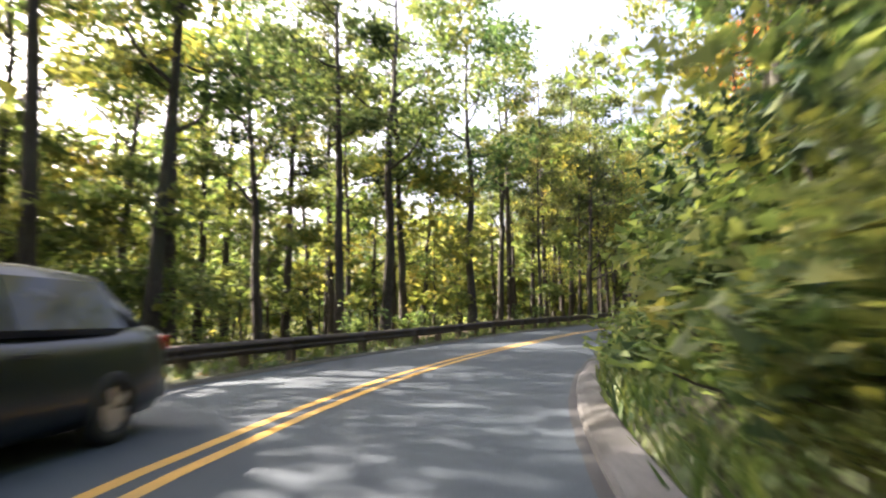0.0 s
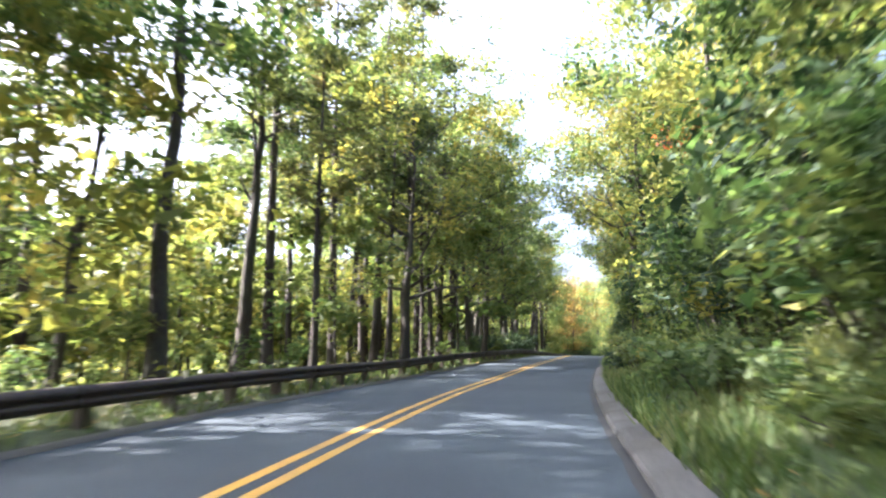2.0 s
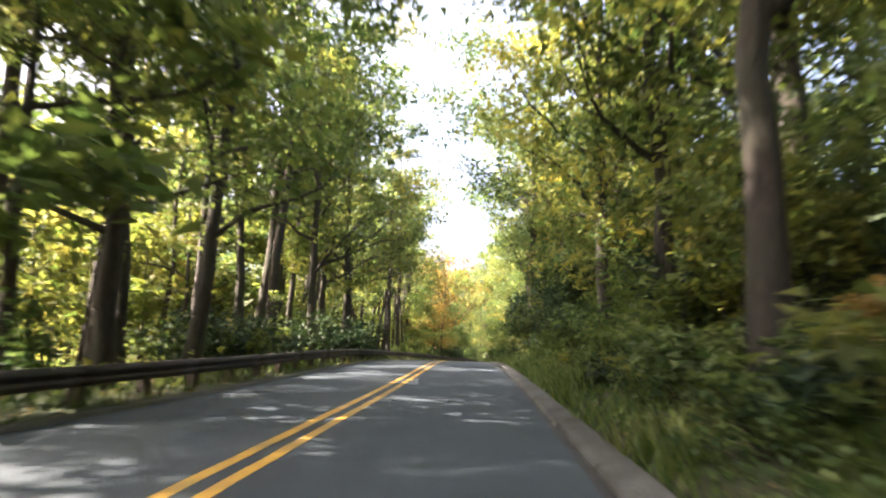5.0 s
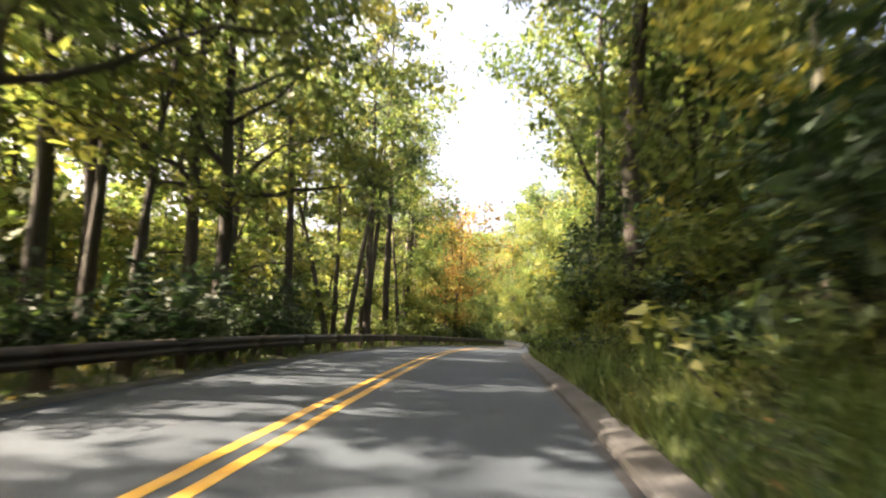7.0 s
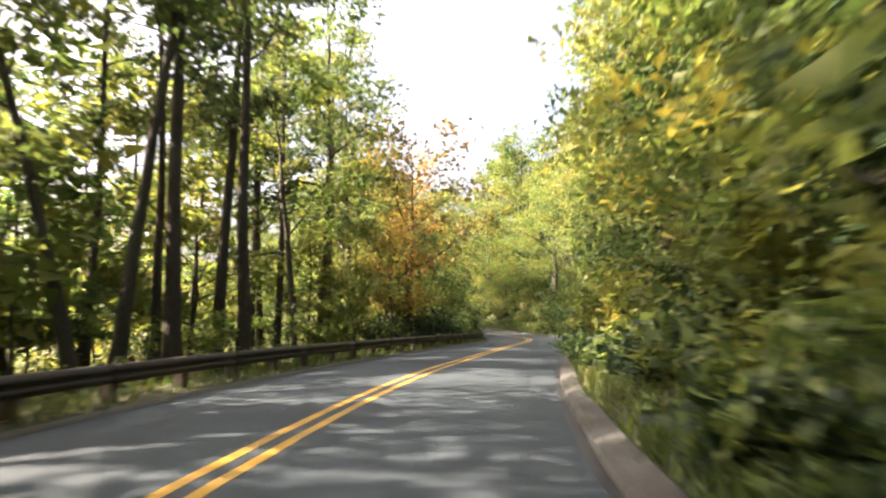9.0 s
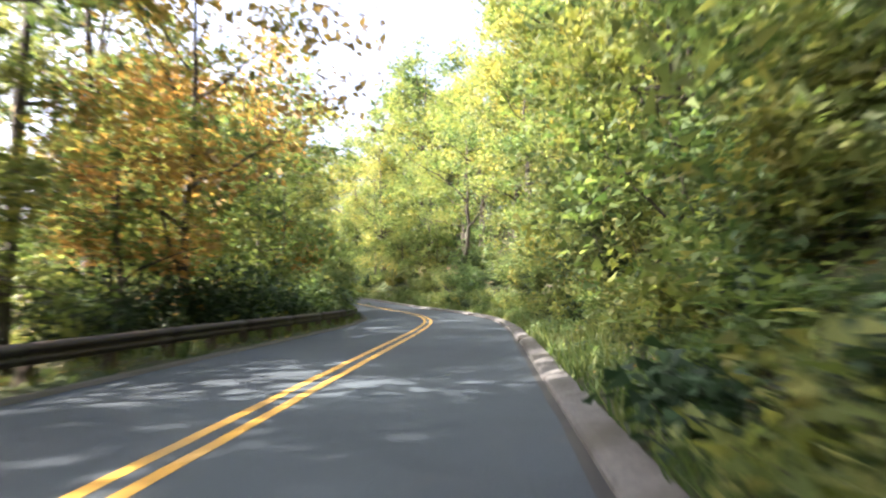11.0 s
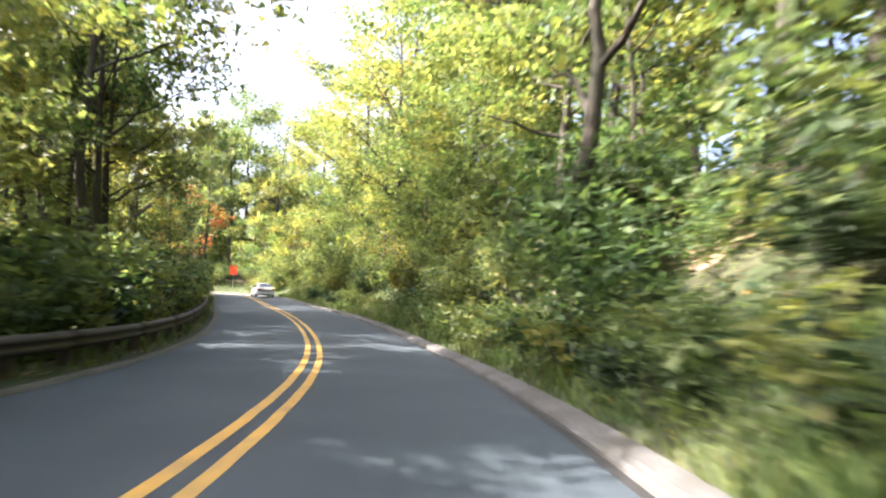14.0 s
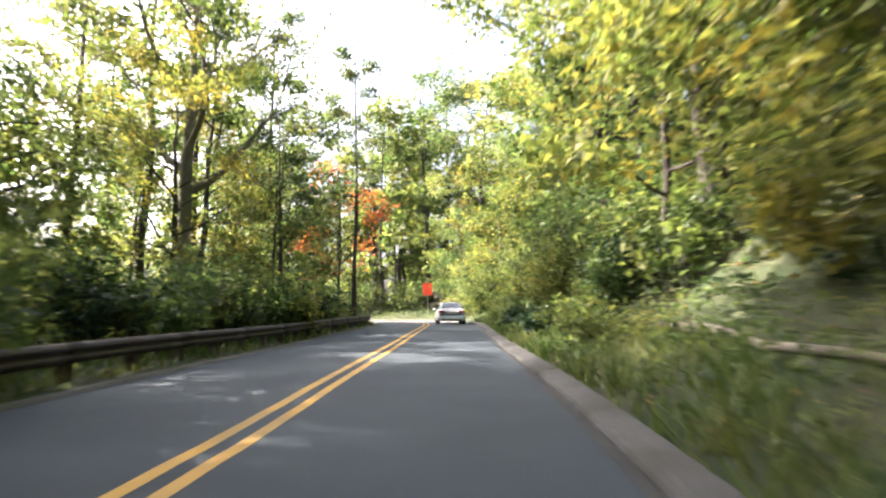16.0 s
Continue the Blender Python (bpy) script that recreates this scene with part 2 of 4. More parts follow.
def rise(l, x, y):
    """Height of the land above the road: a cut bank on the right, gently falling woods on the left."""
    right = np.interp(l, [3.36, 3.48, 4.2, 5.2, 7.0, 11, 30, 60, 400], [-0.3, 0.08, 0.22, 0.8, 2.4, 5.4, 11, 15, 17])
    left = np.interp(-l, [3.2, 3.6, 4.2, 6, 12, 30, 400], [-0.3, 0.0, 0.02, -0.2, -0.7, -1.6, -3])
    right = np.where(right > 0.1, 0.1 + (right - 0.1) * np.interp(y, [186, 202], [1, 0.3]), right)
    w = np.clip((np.abs(l) - 4.2) / 4, 0, 1)
    return np.where(l > 0, right, left) + rolling(x, y) * w


def land(x, y):
    u, l, z = road_coords(np.array([[x, y]]))
    return float(z[0] + rise(l, np.array([x]), np.array([y]))[0])


# ---------------------------------------------------------------- mesh helpers
def mesh_of(name, verts, faces, mat, smooth=False):
    me = bpy.data.meshes.new(name)
    me.from_pydata([tuple(v) for v in np.asarray(verts, float)], [], [tuple(int(i) for i in f) for f in faces])
    if mat:
        me.materials.append(mat)
    if smooth:
        me.polygons.foreach_set("use_smooth", [True] * len(me.polygons))
    me.update()
    return me


def quads_mesh(name, verts, mat):
    """verts: (n, k, 3), one face of k corners each."""
    n, k = verts.shape[:2]
    me = bpy.data.meshes.new(name)
    me.vertices.add(n * k)
    me.vertices.foreach_set("co", np.asarray(verts, np.float32).ravel())
    me.loops.add(n * k)
    me.loops.foreach_set("vertex_index", np.arange(n * k, dtype=np.int32))
    me.polygons.add(n)
    me.polygons.foreach_set("loop_start", np.arange(0, n * k, k, dtype=np.int32))
    me.materials.append(mat)
    me.update(calc_edges=True)
    return me


def under(name, me, parent, label="", m=None):
    ob = new(name, me)
    ob.parent = parent
    if m is not None:
        ob.matrix_basis = m
    return tagged(ob, label)


def part(name, bm, material, parent, label="", smooth=False):
    me = bpy.data.meshes.new(name)
    bmesh.ops.recalc_face_normals(bm, faces=bm.faces[:])
    bm.to_mesh(me)
    bm.free()
    me.materials.append(material)
    if smooth:
        me.polygons.foreach_set("use_smooth", [True] * len(me.polygons))
    return under(name, me, parent, label)


def strip(name, section, u0, u1, mat, step=1.0, closed=False, smooth=True, wobble=0.0):
    """A length of constant section (list of l, h) along the road."""
    us = np.linspace(u0, u1, max(2, int(round((u1 - u0) / step)) + 1))
    rng = np.random.RandomState(int(abs(u0 * 7)) % 9999 + len(section))
    verts, k = [], len(section)
    for u in us:
        w = rng.normal(0, wobble) if wobble else 0.0
        for l, h in section:
            verts.append(on_road(u, l + w, h))
    faces = []
    for i in range(len(us) - 1):
        for j in range(k if closed else k - 1):
            a, b = i * k + j, i * k + (j + 1) % k
            faces.append((a, b, b + k, a + k))
    if closed:
        faces += [tuple(range(k))[::-1], tuple((len(us) - 1) * k + j for j in range(k))]
    return mesh_of(name, verts, faces, mat, smooth)


def tube(path, radii, sides=7, cap=True):
    path, radii = np.asarray(path, float), np.asarray(radii, float)
    t = np.gradient(path, axis=0)
    t /= np.linalg.norm(t, axis=1)[:, None] + 1e-9
    ref = np.where(np.abs(t[:, 2:3]) > 0.9, np.array([[1.0, 0, 0]]), np.array([[0, 0, 1.0]]))
    a = np.cross(t, ref)
    a /= np.linalg.norm(a, axis=1)[:, None] + 1e-9
    b = np.cross(t, a)
    ang = np.linspace(0, 2 * np.pi, sides, endpoint=False)
    v = path[:, None] + radii[:, None, None] * (np.cos(ang)[None, :, None] * a[:, None] + np.sin(ang)[None, :, None] * b[:, None])
    f = []
    for i in range(len(path) - 1):
        for j in range(sides):
            f.append((i * sides + j, i * sides + (j + 1) % sides, (i + 1) * sides + (j + 1) % sides, (i + 1) * sides + j))
    if cap:
        f.append(tuple((len(path) - 1) * sides + j for j in range(sides)))
    return v.reshape(-1, 3), f


def joined(tubes):
    vs, fs, n = [], [], 0
    for v, f in tubes:
        vs.append(v)
        fs += [tuple(i + n for i in q) for q in f]
        n += len(v)
    return np.concatenate(vs), fs


def box(bm, x0, x1, y0, y1, z0, z1, bevel=0.0):
    r = bmesh.ops.create_cube(bm, size=1.0)
    bmesh.ops.scale(bm, vec=(x1 - x0, y1 - y0, z1 - z0), verts=r["verts"])
    bmesh.ops.translate(bm, vec=((x0 + x1) / 2, (y0 + y1) / 2, (z0 + z1) / 2), verts=r["verts"])
    if bevel:
        es = list({e for v in r["verts"] for e in v.link_edges})
        bmesh.ops.bevel(bm, geom=es, offset=bevel, segments=2, affect='EDGES', profile=0.6)
    return bm


# ---------------------------------------------------------------- ground, road, kerbs
def axis(lo, hi, step, far):
    core = np.arange(lo, hi + step, step)
    grow = [step * 1.5 * 1.6 ** i for i in range(14)]
    out = np.cumsum(grow)
    out = out[out < far]
    return np.concatenate([lo - out[::-1], core, core[-1] + out])


gx, gy = axis(-60, 140, 1.4, 900), axis(-45, 240, 1.4, 900)
X, Yg = np.meshgrid(gx, gy)
_u, _l, _z = road_coords(np.stack([X.ravel(), Yg.ravel()], 1))
Z = (_z + rise(_l, X.ravel(), Yg.ravel()) - 0.07).reshape(X.shape)
nx, ny = len(gx), len(gy)
ij = (np.arange(ny - 1)[:, None] * nx + np.arange(nx - 1)[None]).ravel()
tagged(new("ground", mesh_of("ground", np.stack([X.ravel(), Yg.ravel(), Z.ravel()], 1), np.stack([ij, ij + 1, ij + nx + 1, ij + nx], 1), M_SOIL, True)),
       "brown forest floor of soil and fallen leaves", "ground", kind="structure")

R0, R1 = FIRST + 0.5, US[-1] - 1


def rough_band(name, ls, u0, u1, mat, step=0.7, seed=3):
    us, rng = np.arange(u0, u1, step), np.random.RandomState(seed)
    ls = np.array(ls)
    verts = []
    for u in us:
        p = np.array([on_road(u, l) for l in ls])
        h = rise(ls, p[:, 0], p[:, 1]) + rng.normal(0, 0.03, len(ls)) * (np.abs(ls) > 3.9)
        p[:, 2] += h
        verts.append(p)
    k = len(ls)
    idx = (np.arange(len(us) - 1)[:, None] * k + np.arange(k - 1)[None]).ravel()
    return mesh_of(name, np.concatenate(verts), np.stack([idx, idx + 1, idx + k + 1, idx + k], 1), mat, True)


tagged(new("verge_right", rough_band("verge_right", [3.43, 3.65, 4.0, 4.4, 4.8, 5.2, 5.7, 6.3, 7.0, 8.0, 9.5], R0, R1, M_VERGE)),
       "grassy earth verge rising into a bank beside the kerb", "verge", kind="structure")
ledge = tagged(new("bare_ledge", rough_band("bare_ledge", [6.5, 6.8, 7.2, 7.6, 8.0, 8.5], 155, 176, M_EARTH, 0.4, 9)),
               "bare pale earth ledge worn into the bank", "earth bank", kind="structure")
ledge.location.z = 0.06
tagged(new("verge_left", rough_band("verge_left", [-6.5, -5.6, -5.0, -4.5, -4.1, -3.8, -3.55, -3.4], R0, R1, M_VERGE, seed=5)),
       "narrow earth and grass shoulder under the guard rail", "verge", kind="structure")
tagged(new("road", strip("road", [(-LEFT_EDGE, -0.035), (-1.6, -0.01), (0, 0.0), (1.6, -0.01), (LANE + 0.02, -0.035)], R0, R1, M_ASPHALT, 1.0)),
       "dark grey worn asphalt of a two-lane road", "road", kind="structure")
for l in (-0.145, 0.145):
    tagged(new("centre_line", strip("centre_line", [(l - 0.066, 0.0035), (l + 0.066, 0.0035)], R0, R1, M_YELLOW, 0.5, wobble=0.004)),
           "worn yellow painted centre line on the asphalt", "road marking", kind="structure")
# Narrow black strip where the asphalt meets the kerb.
tagged(new("tar_seam", strip("tar_seam", [(LANE - 0.1, -0.029), (LANE - 0.06, -0.022), (LANE + 0.01, -0.022)], R0, R1, M_EDGE_BLACK, 0.5, wobble=0.012)),
       "black strip between the asphalt and the kerb", "road seam", kind="structure")
tagged(new("asphalt_berm", strip("asphalt_berm", [(-LEFT_EDGE + 0.05, -0.03), (-LEFT_EDGE, 0.015), (-LEFT_EDGE - 0.06, 0.03), (-LEFT_EDGE - 0.12, 0.022), (-LEFT_EDGE - 0.2, -0.03)], R0, R1, M_BERM, 0.6, wobble=0.012)),
       "low dark asphalt berm along the road edge", "kerb", kind="structure")


# ---------------------------------------------------------------- plants
def leaf_quads(c, size, rng, droop=0.3, slim=0.62, up=0.6, tri=False):
    """Folded kite-shaped leaves round the places c."""
    n = len(c)
    d = rng.normal(0, 1, (n, 3))
    d[:, 2] = d[:, 2] * 0.5 - droop
    d /= np.linalg.norm(d, axis=1)[:, None]
    nr = rng.normal(0, 1, (n, 3)) * (1 - up) + np.array([0, 0, up])
    b = np.cross(d, nr)
    b /= np.linalg.norm(b, axis=1)[:, None] + 1e-9
    nn = np.cross(b, d)
    s = (size * rng.uniform(0.6, 1.35, n))[:, None]
    if tri:
        return np.stack([c - d * s * 0.5 - b * s * slim * 0.5, c - d * s * 0.5 + b * s * slim * 0.5, c + d * s * 0.6], 1)
    return np.stack([c - d * s * 0.5, c + b * s * slim * 0.5 + nn * s * 0.12, c + d * s * 0.5, c - b * s * slim * 0.5 + nn * s * 0.12], 1)


def grow_path(start, direction, length, rng, bend=0.25, lift=0.1, n=6):
    p, d, out = np.array(start, float), np.array(direction, float), [np.array(start, float)]
    d /= np.linalg.norm(d)
    for _ in range(n - 1):
        d = d + rng.normal(0, bend, 3) * 0.5 + np.array([0, 0, lift * 0.3])
        d /= np.linalg.norm(d)
        p = p + d * length / (n - 1)
        out.append(p.copy())
    return np.array(out)


def make_tree(name, seed, height, radius, clear, spread, limbs, leaves, leaf, size, bark, lean=0.0, cluster=0.75, droop=0.25, wave=0.25,
              label="", category="tree", group="", dead=0, limb_rise=(0.25, 0.9), low_fade=0.55, slim=0.62, twig=2, sides=9, tri=False, thick=0.55, apart=True):
    """A tapered trunk, limbs that are parts of their own, and a crown of leaves in clumps at the twigs."""
    rng = np.random.RandomState(seed)
    root = new(name)
    tagged(root, label, category, group)
    n = 14
    t = np.linspace(0, 1, n)
    wob = np.cumsum(rng.normal(0, wave / n, (n, 2)), 0) * height * 0.25
    trunk = np.stack([wob[:, 0] + lean * t * height, wob[:, 1], t * height], 1)
    trunk[:, :2] -= trunk[0, :2]
    rad = radius * (1 - 0.86 * t ** 0.9)
    rad[0] *= 1.35
    rad[1] *= 1.05
    trunk[0, 2] = -0.35
    v, f = tube(trunk, rad, sides)
    stems = [(v, f)]
    twigs, tips = [], []
    for i in range(limbs):
        s = clear + (0.97 - clear) * ((i + rng.uniform(0.2, 0.8)) / limbs)
        at = np.array([np.interp(s, t, trunk[:, k]) for k in range(3)])
        az = i * 2.4 + rng.uniform(-0.5, 0.5)
        size_here = spread * (1 - low_fade * abs((s - clear) / (1 - clear) - 0.4)) * rng.uniform(0.7, 1.2)
        r0 = np.interp(s, t, rad) * thick
        d = (math.cos(az), math.sin(az), rng.uniform(*limb_rise))
        p = grow_path(at, d, size_here, rng, 0.35, 0.15, 7)
        lv = [tube(p, r0 * np.linspace(1, 0.18, 7), 5 if twig else 3)]
        for k in range(3, 7):
            for _ in range(twig):
                q = grow_path(p[k], p[k] - p[k - 1] + rng.normal(0, 0.7, 3) * np.linalg.norm(p[k] - p[k - 1]), size_here * rng.uniform(0.2, 0.45), rng, 0.4, 0.1, 4)
                lv.append(tube(q, r0 * 0.28 * np.linspace(1, 0.2, 4), 3, False))
                tips += [q[2], q[3], (q[2] + q[3]) / 2]
        tips += [p[6], p[5], p[4]]
        if twig and apart:
            twigs.append(joined(lv))
        else:
            stems += lv
    for i in range(dead):
        s = rng.uniform(0.12, clear)
        at = np.array([np.interp(s, t, trunk[:, k]) for k in range(3)])
        az = rng.uniform(0, 6.28)
        p = grow_path(at, (math.cos(az), math.sin(az), rng.uniform(-0.2, 0.25)), rng.uniform(0.6, 2.0), rng, 0.2, 0, 4)
        stems.append(tube(p, 0.018 * np.linspace(1, 0.3, 4), 3, False))
    tips.append(trunk[-1])
    v, f = joined(stems)
    under("trunk", mesh_of("trunk", v, f, bark, True), root)
    for v, f in twigs:
        under("limb", mesh_of("limb", v, f, bark, True), root)
    tips = np.array(tips)
    w = rng.uniform(0.15, 1.3, len(tips)) ** 2
    pick = rng.choice(len(tips), leaves, p=w / w.sum())
    c = tips[pick] + np.clip(rng.normal(0, 0.8, (leaves, 3)), -1.3, 1.3) * np.array([cluster, cluster, cluster * 0.5])
    under("crown", quads_mesh("crown", leaf_quads(c, size, rng, droop, slim, 0.6, tri), leaf), root)
    return root


def make_shrub(name, seed, height, width, stems, leaves, leaf, size, label, group="", category="shrub", slim=0.62, tri=False):
    rng = np.random.RandomState(seed)
    root = tagged(new(name), label, category, group)
    tubes, tips = [], []
    for i in range(stems):
        az = rng.uniform(0, 6.28)
        r = rng.uniform(0, 0.25) * width
        p = grow_path((r * math.cos(az), r * math.sin(az), -0.15), (math.cos(az) * rng.uniform(0.1, 0.9), math.sin(az) * rng.uniform(0.1, 0.9), 1.0), height * rng.uniform(0.6, 1.1), rng, 0.35, 0.1, 6)
        tubes.append(tube(p, 0.022 * np.linspace(1, 0.25, 6), 4, False))
        tips += [p[2], p[3], p[4], p[5], p[5], (p[3] + p[4]) / 2]
    v, f = joined(tubes)
    under("stem", mesh_of("stem", v, f, M_BARK, True), root)
    tips = np.array(tips)
    w = rng.uniform(0.15, 1.2, len(tips)) ** 2
    pick = rng.choice(len(tips), leaves, p=w / w.sum())
    c = tips[pick] + np.clip(rng.normal(0, 0.8, (leaves, 3)), -1.3, 1.3) * np.array([0.3, 0.3, 0.2]) * width * 0.5
    c[:, 2] = np.abs(c[:, 2] + 0.05)
    under("foliage", quads_mesh("foliage", leaf_quads(c, size, rng, 0.15, slim, 0.6, tri), leaf), root)
    return root


LAB_OAK = "tall broadleaf tree with green leaves and dark rough bark"
LAB_YOUNG = "slender young broadleaf tree in yellow-green early autumn leaf"
LAB_PINE = "tall straight pine with bare lower trunk and sparse needles"
oaks = [make_tree("broadleaf_tree", 11 + i, h, r, cl, sp, 10, 3000, leaf, 0.345, M_BARK, lean, 0.8, dead=4, twig=1, tri=True, label=LAB_OAK, group="woodland trees")
        for i, (h, r, cl, sp, lean, leaf) in enumerate([(18, 0.27, 0.36, 5.6, 0.04, M_LEAF), (16, 0.24, 0.34, 5.0, -0.07, M_LEAF_LIGHT), (20, 0.3, 0.4, 5.8, 0.03, M_LEAF), (15.5, 0.22, 0.36, 4.8, 0.1, M_LEAF_LIGHT)])]
youngs = [make_tree("young_tree", 31 + i, h, 0.075, 0.2, sp, 8, 1250, leaf, 0.37, M_BARK, 0.05, 0.55, 0.2, tri=True, limb_rise=(0.0, 0.45), label=LAB_YOUNG, group="understorey trees", twig=1, apart=False)
          for i, (h, sp, leaf) in enumerate([(7.5, 2.7, M_LEAF_LIGHT), (9, 3.0, M_LEAF), (6, 2.5, M_LEAF_LIGHT), (8, 2.8, M_LEAF)])]
pines = [make_tree("pine_tree", 51 + i, h, 0.25, 0.42, 3.0, 14, 2100, M_NEEDLE, 0.48, M_BARK_PINE, 0.01, 0.6, 0.1, 0.08, dead=22, limb_rise=(-0.1, 0.3), low_fade=0.9, slim=0.4, label=LAB_PINE, group="woodland pines", twig=1, tri=True, apart=False)
         for i, h in enumerate((25, 21, 27))]
edges = [make_tree("edge_tree", 71 + i, h, 0.11, 0.08, sp, 13, 3100, leaf, 0.255, M_BARK, 0.0, 0.58, 0.3, tri=True, limb_rise=(0.0, 0.5), low_fade=0.3, label=lab, group="leafy trees on the bank", twig=1, apart=False)
         for i, (h, sp, leaf, lab) in enumerate([(9.5, 3.5, M_LEAF, "leafy green tree growing on the cut bank"), (8, 3.2, M_LEAF_LIGHT, "bushy yellow-green tree growing on the cut bank"),
                                                 (12.5, 3.8, M_LEAF_LIGHT, "tall yellow-green leafy tree on the bank"), (7, 3.0, M_LEAF, "low green leafy tree on the bank")])]
shrubs = [make_shrub("shrub", 91 + i, h, w, 9, 950, leaf, s * 1.25, lab, "roadside shrubs", tri=True)
          for i, (h, w, leaf, s, lab) in enumerate([(1.6, 1.9, M_LEAF, 0.16, "leafy green shrub on the roadside bank"), (2.2, 2.0, M_LEAF_LIGHT, 0.16, "yellow-green shrub with fine leaves on the bank"),
                                                    (1.1, 1.7, M_LEAF, 0.13, "low green shrub at the edge of the verge"), (1.8, 2.0, M_LEAF_LIGHT, 0.15, "light green leafy shrub beside the road")])]
autumn = [make_shrub("shrub", 101, 0.9, 1.2, 7, 700, M_LEAF_ORANGE, 0.12, "small shrub turning orange and yellow on the bank", "autumn shrubs")]
darks = [make_shrub("evergreen_shrub", 111 + i, h, 2.2, 12, 1150, M_LEAF_DARK, 0.185, "dark glossy evergreen shrub behind the rail, its colour standing for shade on the bank", "evergreen thicket", slim=0.5, tri=True) for i, h in enumerate((2.1, 1.6))]
lows = [make_shrub("shrub", 121 + i, h, 1.6, 7, 500, leaf, 0.17, lab, "roadside shrubs", tri=True)
        for i, (h, leaf, lab) in enumerate([(1.0, M_LEAF, "low green shrub beside the kerb"), (1.2, M_LEAF_LIGHT, "low light green shrub beside the kerb"), (0.8, M_LEAF_DARK, "low dark green shrub beside the kerb")])]
saplings = [make_shrub("sapling", 131 + i, h, 1.5, 4, 480, leaf, 0.18, "thin sapling with scattered yellow-green leaves", "woodland saplings", "sapling") for i, (h, leaf) in enumerate(((2.8, M_LEAF_LIGHT), (1.7, M_LEAF_LIGHT), (2.2, M_LEAF)))]
far_oaks = [make_tree("broadleaf_tree", 151 + i, h, 0.2, 0.12, 5.5, 9, 1250, leaf, 0.64, M_BARK, 0.02, 1.2, label="broadleaf tree deep in the woods in green leaf", group="distant woodland trees", twig=0, sides=6, tri=True)
            for i, (h, leaf) in enumerate(((18, M_LEAF), (15, M_LEAF_LIGHT), (20, M_LEAF_LIGHT)))]
far_youngs = [make_tree("young_tree", 161 + i, h, 0.07, 0.08, 3.0, 7, 560, leaf, 0.56, M_BARK, 0.03, 0.9, label="young yellow-green tree deep in the woods", group="distant understorey", twig=0, sides=5, tri=True, limb_rise=(0.0, 0.5))
              for i, (h, leaf) in enumerate(((7, M_LEAF_LIGHT), (9, M_LEAF), (5.5, M_LEAF_LIGHT)))]
thickets = [make_shrub("thicket_bush", 171 + i, h, w, 10, 1850, leaf, 0.22, lab, "tall bushes on the bank", "bush", tri=True)
            for i, (h, w, leaf, lab) in enumerate([(3.2, 3.4, M_LEAF, "tall dense green bush covering the bank"), (4.2, 3.6, M_LEAF_LIGHT, "tall light green bush covering the bank"), (2.6, 3.6, M_LEAF, "broad green bush covering the bank")])]
rim_oaks = [make_tree("overhanging_tree", 181 + i, h, 0.24, 0.22, 6.0, 13, 5000, leaf, 0.24, M_BARK, 0.03, 0.68, dead=2, twig=1, tri=True, limb_rise=(0.15, 0.8), label=lab, group="trees leaning over the road")
            for i, (h, leaf, lab) in enumerate(((15, M_LEAF, "green broadleaf tree with limbs over the road"), (13.5, M_LEAF_LIGHT, "yellow-green broadleaf tree with limbs over the road")))]
far_yellows = [make_tree("young_tree", 167, 9, 0.08, 0.08, 3.6, 8, 1000, M_LEAF_YELLOW, 0.46, M_BARK, 0.03, 1.0, label="young tree turning yellow deep in the woods", group="distant understorey", twig=0, sides=5, tri=True, limb_rise=(0.0, 0.5))]
orange = make_tree("maple_tree", 201, 14.5, 0.24, 0.14, 4.8, 13, 3800, M_LEAF_ORANGE, 0.3, M_BARK, 0.02, 0.85, label="broadleaf tree with orange and yellow autumn leaves")
small_orange = make_tree("maple_tree", 203, 8.6, 0.15, 0.12, 3.6, 11, 2600, M_LEAF_ORANGE, 0.25, M_BARK, 0.03, 0.75, label="small tree with muted orange-brown autumn leaves")
red = make_tree("maple_tree", 205, 9, 0.14, 0.25, 3.2, 9, 1500, M_LEAF_RED, 0.27, M_BARK, 0.02, 0.6, label="small tree with reddish autumn leaves among pines")
spreading = make_tree("oak_tree", 207, 15, 0.4, 0.36, 7.6, 11, 3000, M_LEAF_LIGHT, 0.26, M_BARK_OAK, 0.02, 0.75, limb_rise=(0.5, 1.3), thick=0.75, wave=0.1, label="large spreading oak with open crown and bare limbs")
yfork = make_tree("forked_tree", 211, 16, 0.3, 0.42, 5.5, 8, 2800, M_LEAF, 0.32, M_BARK, 0.1, 1.0, limb_rise=(0.5, 1.4), label="leaning forked tree with dark trunk and thin crown")

leaning = make_tree("leaning_tree", 213, 15, 0.2, 0.4, 4.2, 9, 1900, M_LEAF_LIGHT, 0.3, M_BARK, 0.29, 0.8, wave=0.1, dead=5, twig=1, tri=True, label="dark slender tree leaning away from its twin")
upright = make_tree("leaning_tree", 214, 18, 0.21, 0.45, 4.6, 10, 2400, M_LEAF, 0.3, M_BARK, 0.12, 0.8, wave=0.12, dead=6, twig=1, tri=True, limb_rise=(0.4, 1.2), label="dark tree leaning towards the road, forked high up")

# A sunlit trunk: the sunlight is put into the pale bark colour.
pale = make_tree("young_tree", 216, 9.5, 0.085, 0.45, 2.6, 8, 900, M_LEAF_LIGHT, 0.24, M_BARK_OAK, 0.03, 0.6, twig=1, tri=True, label="slender young tree on the bank, bark coloured pale as if sunlit")
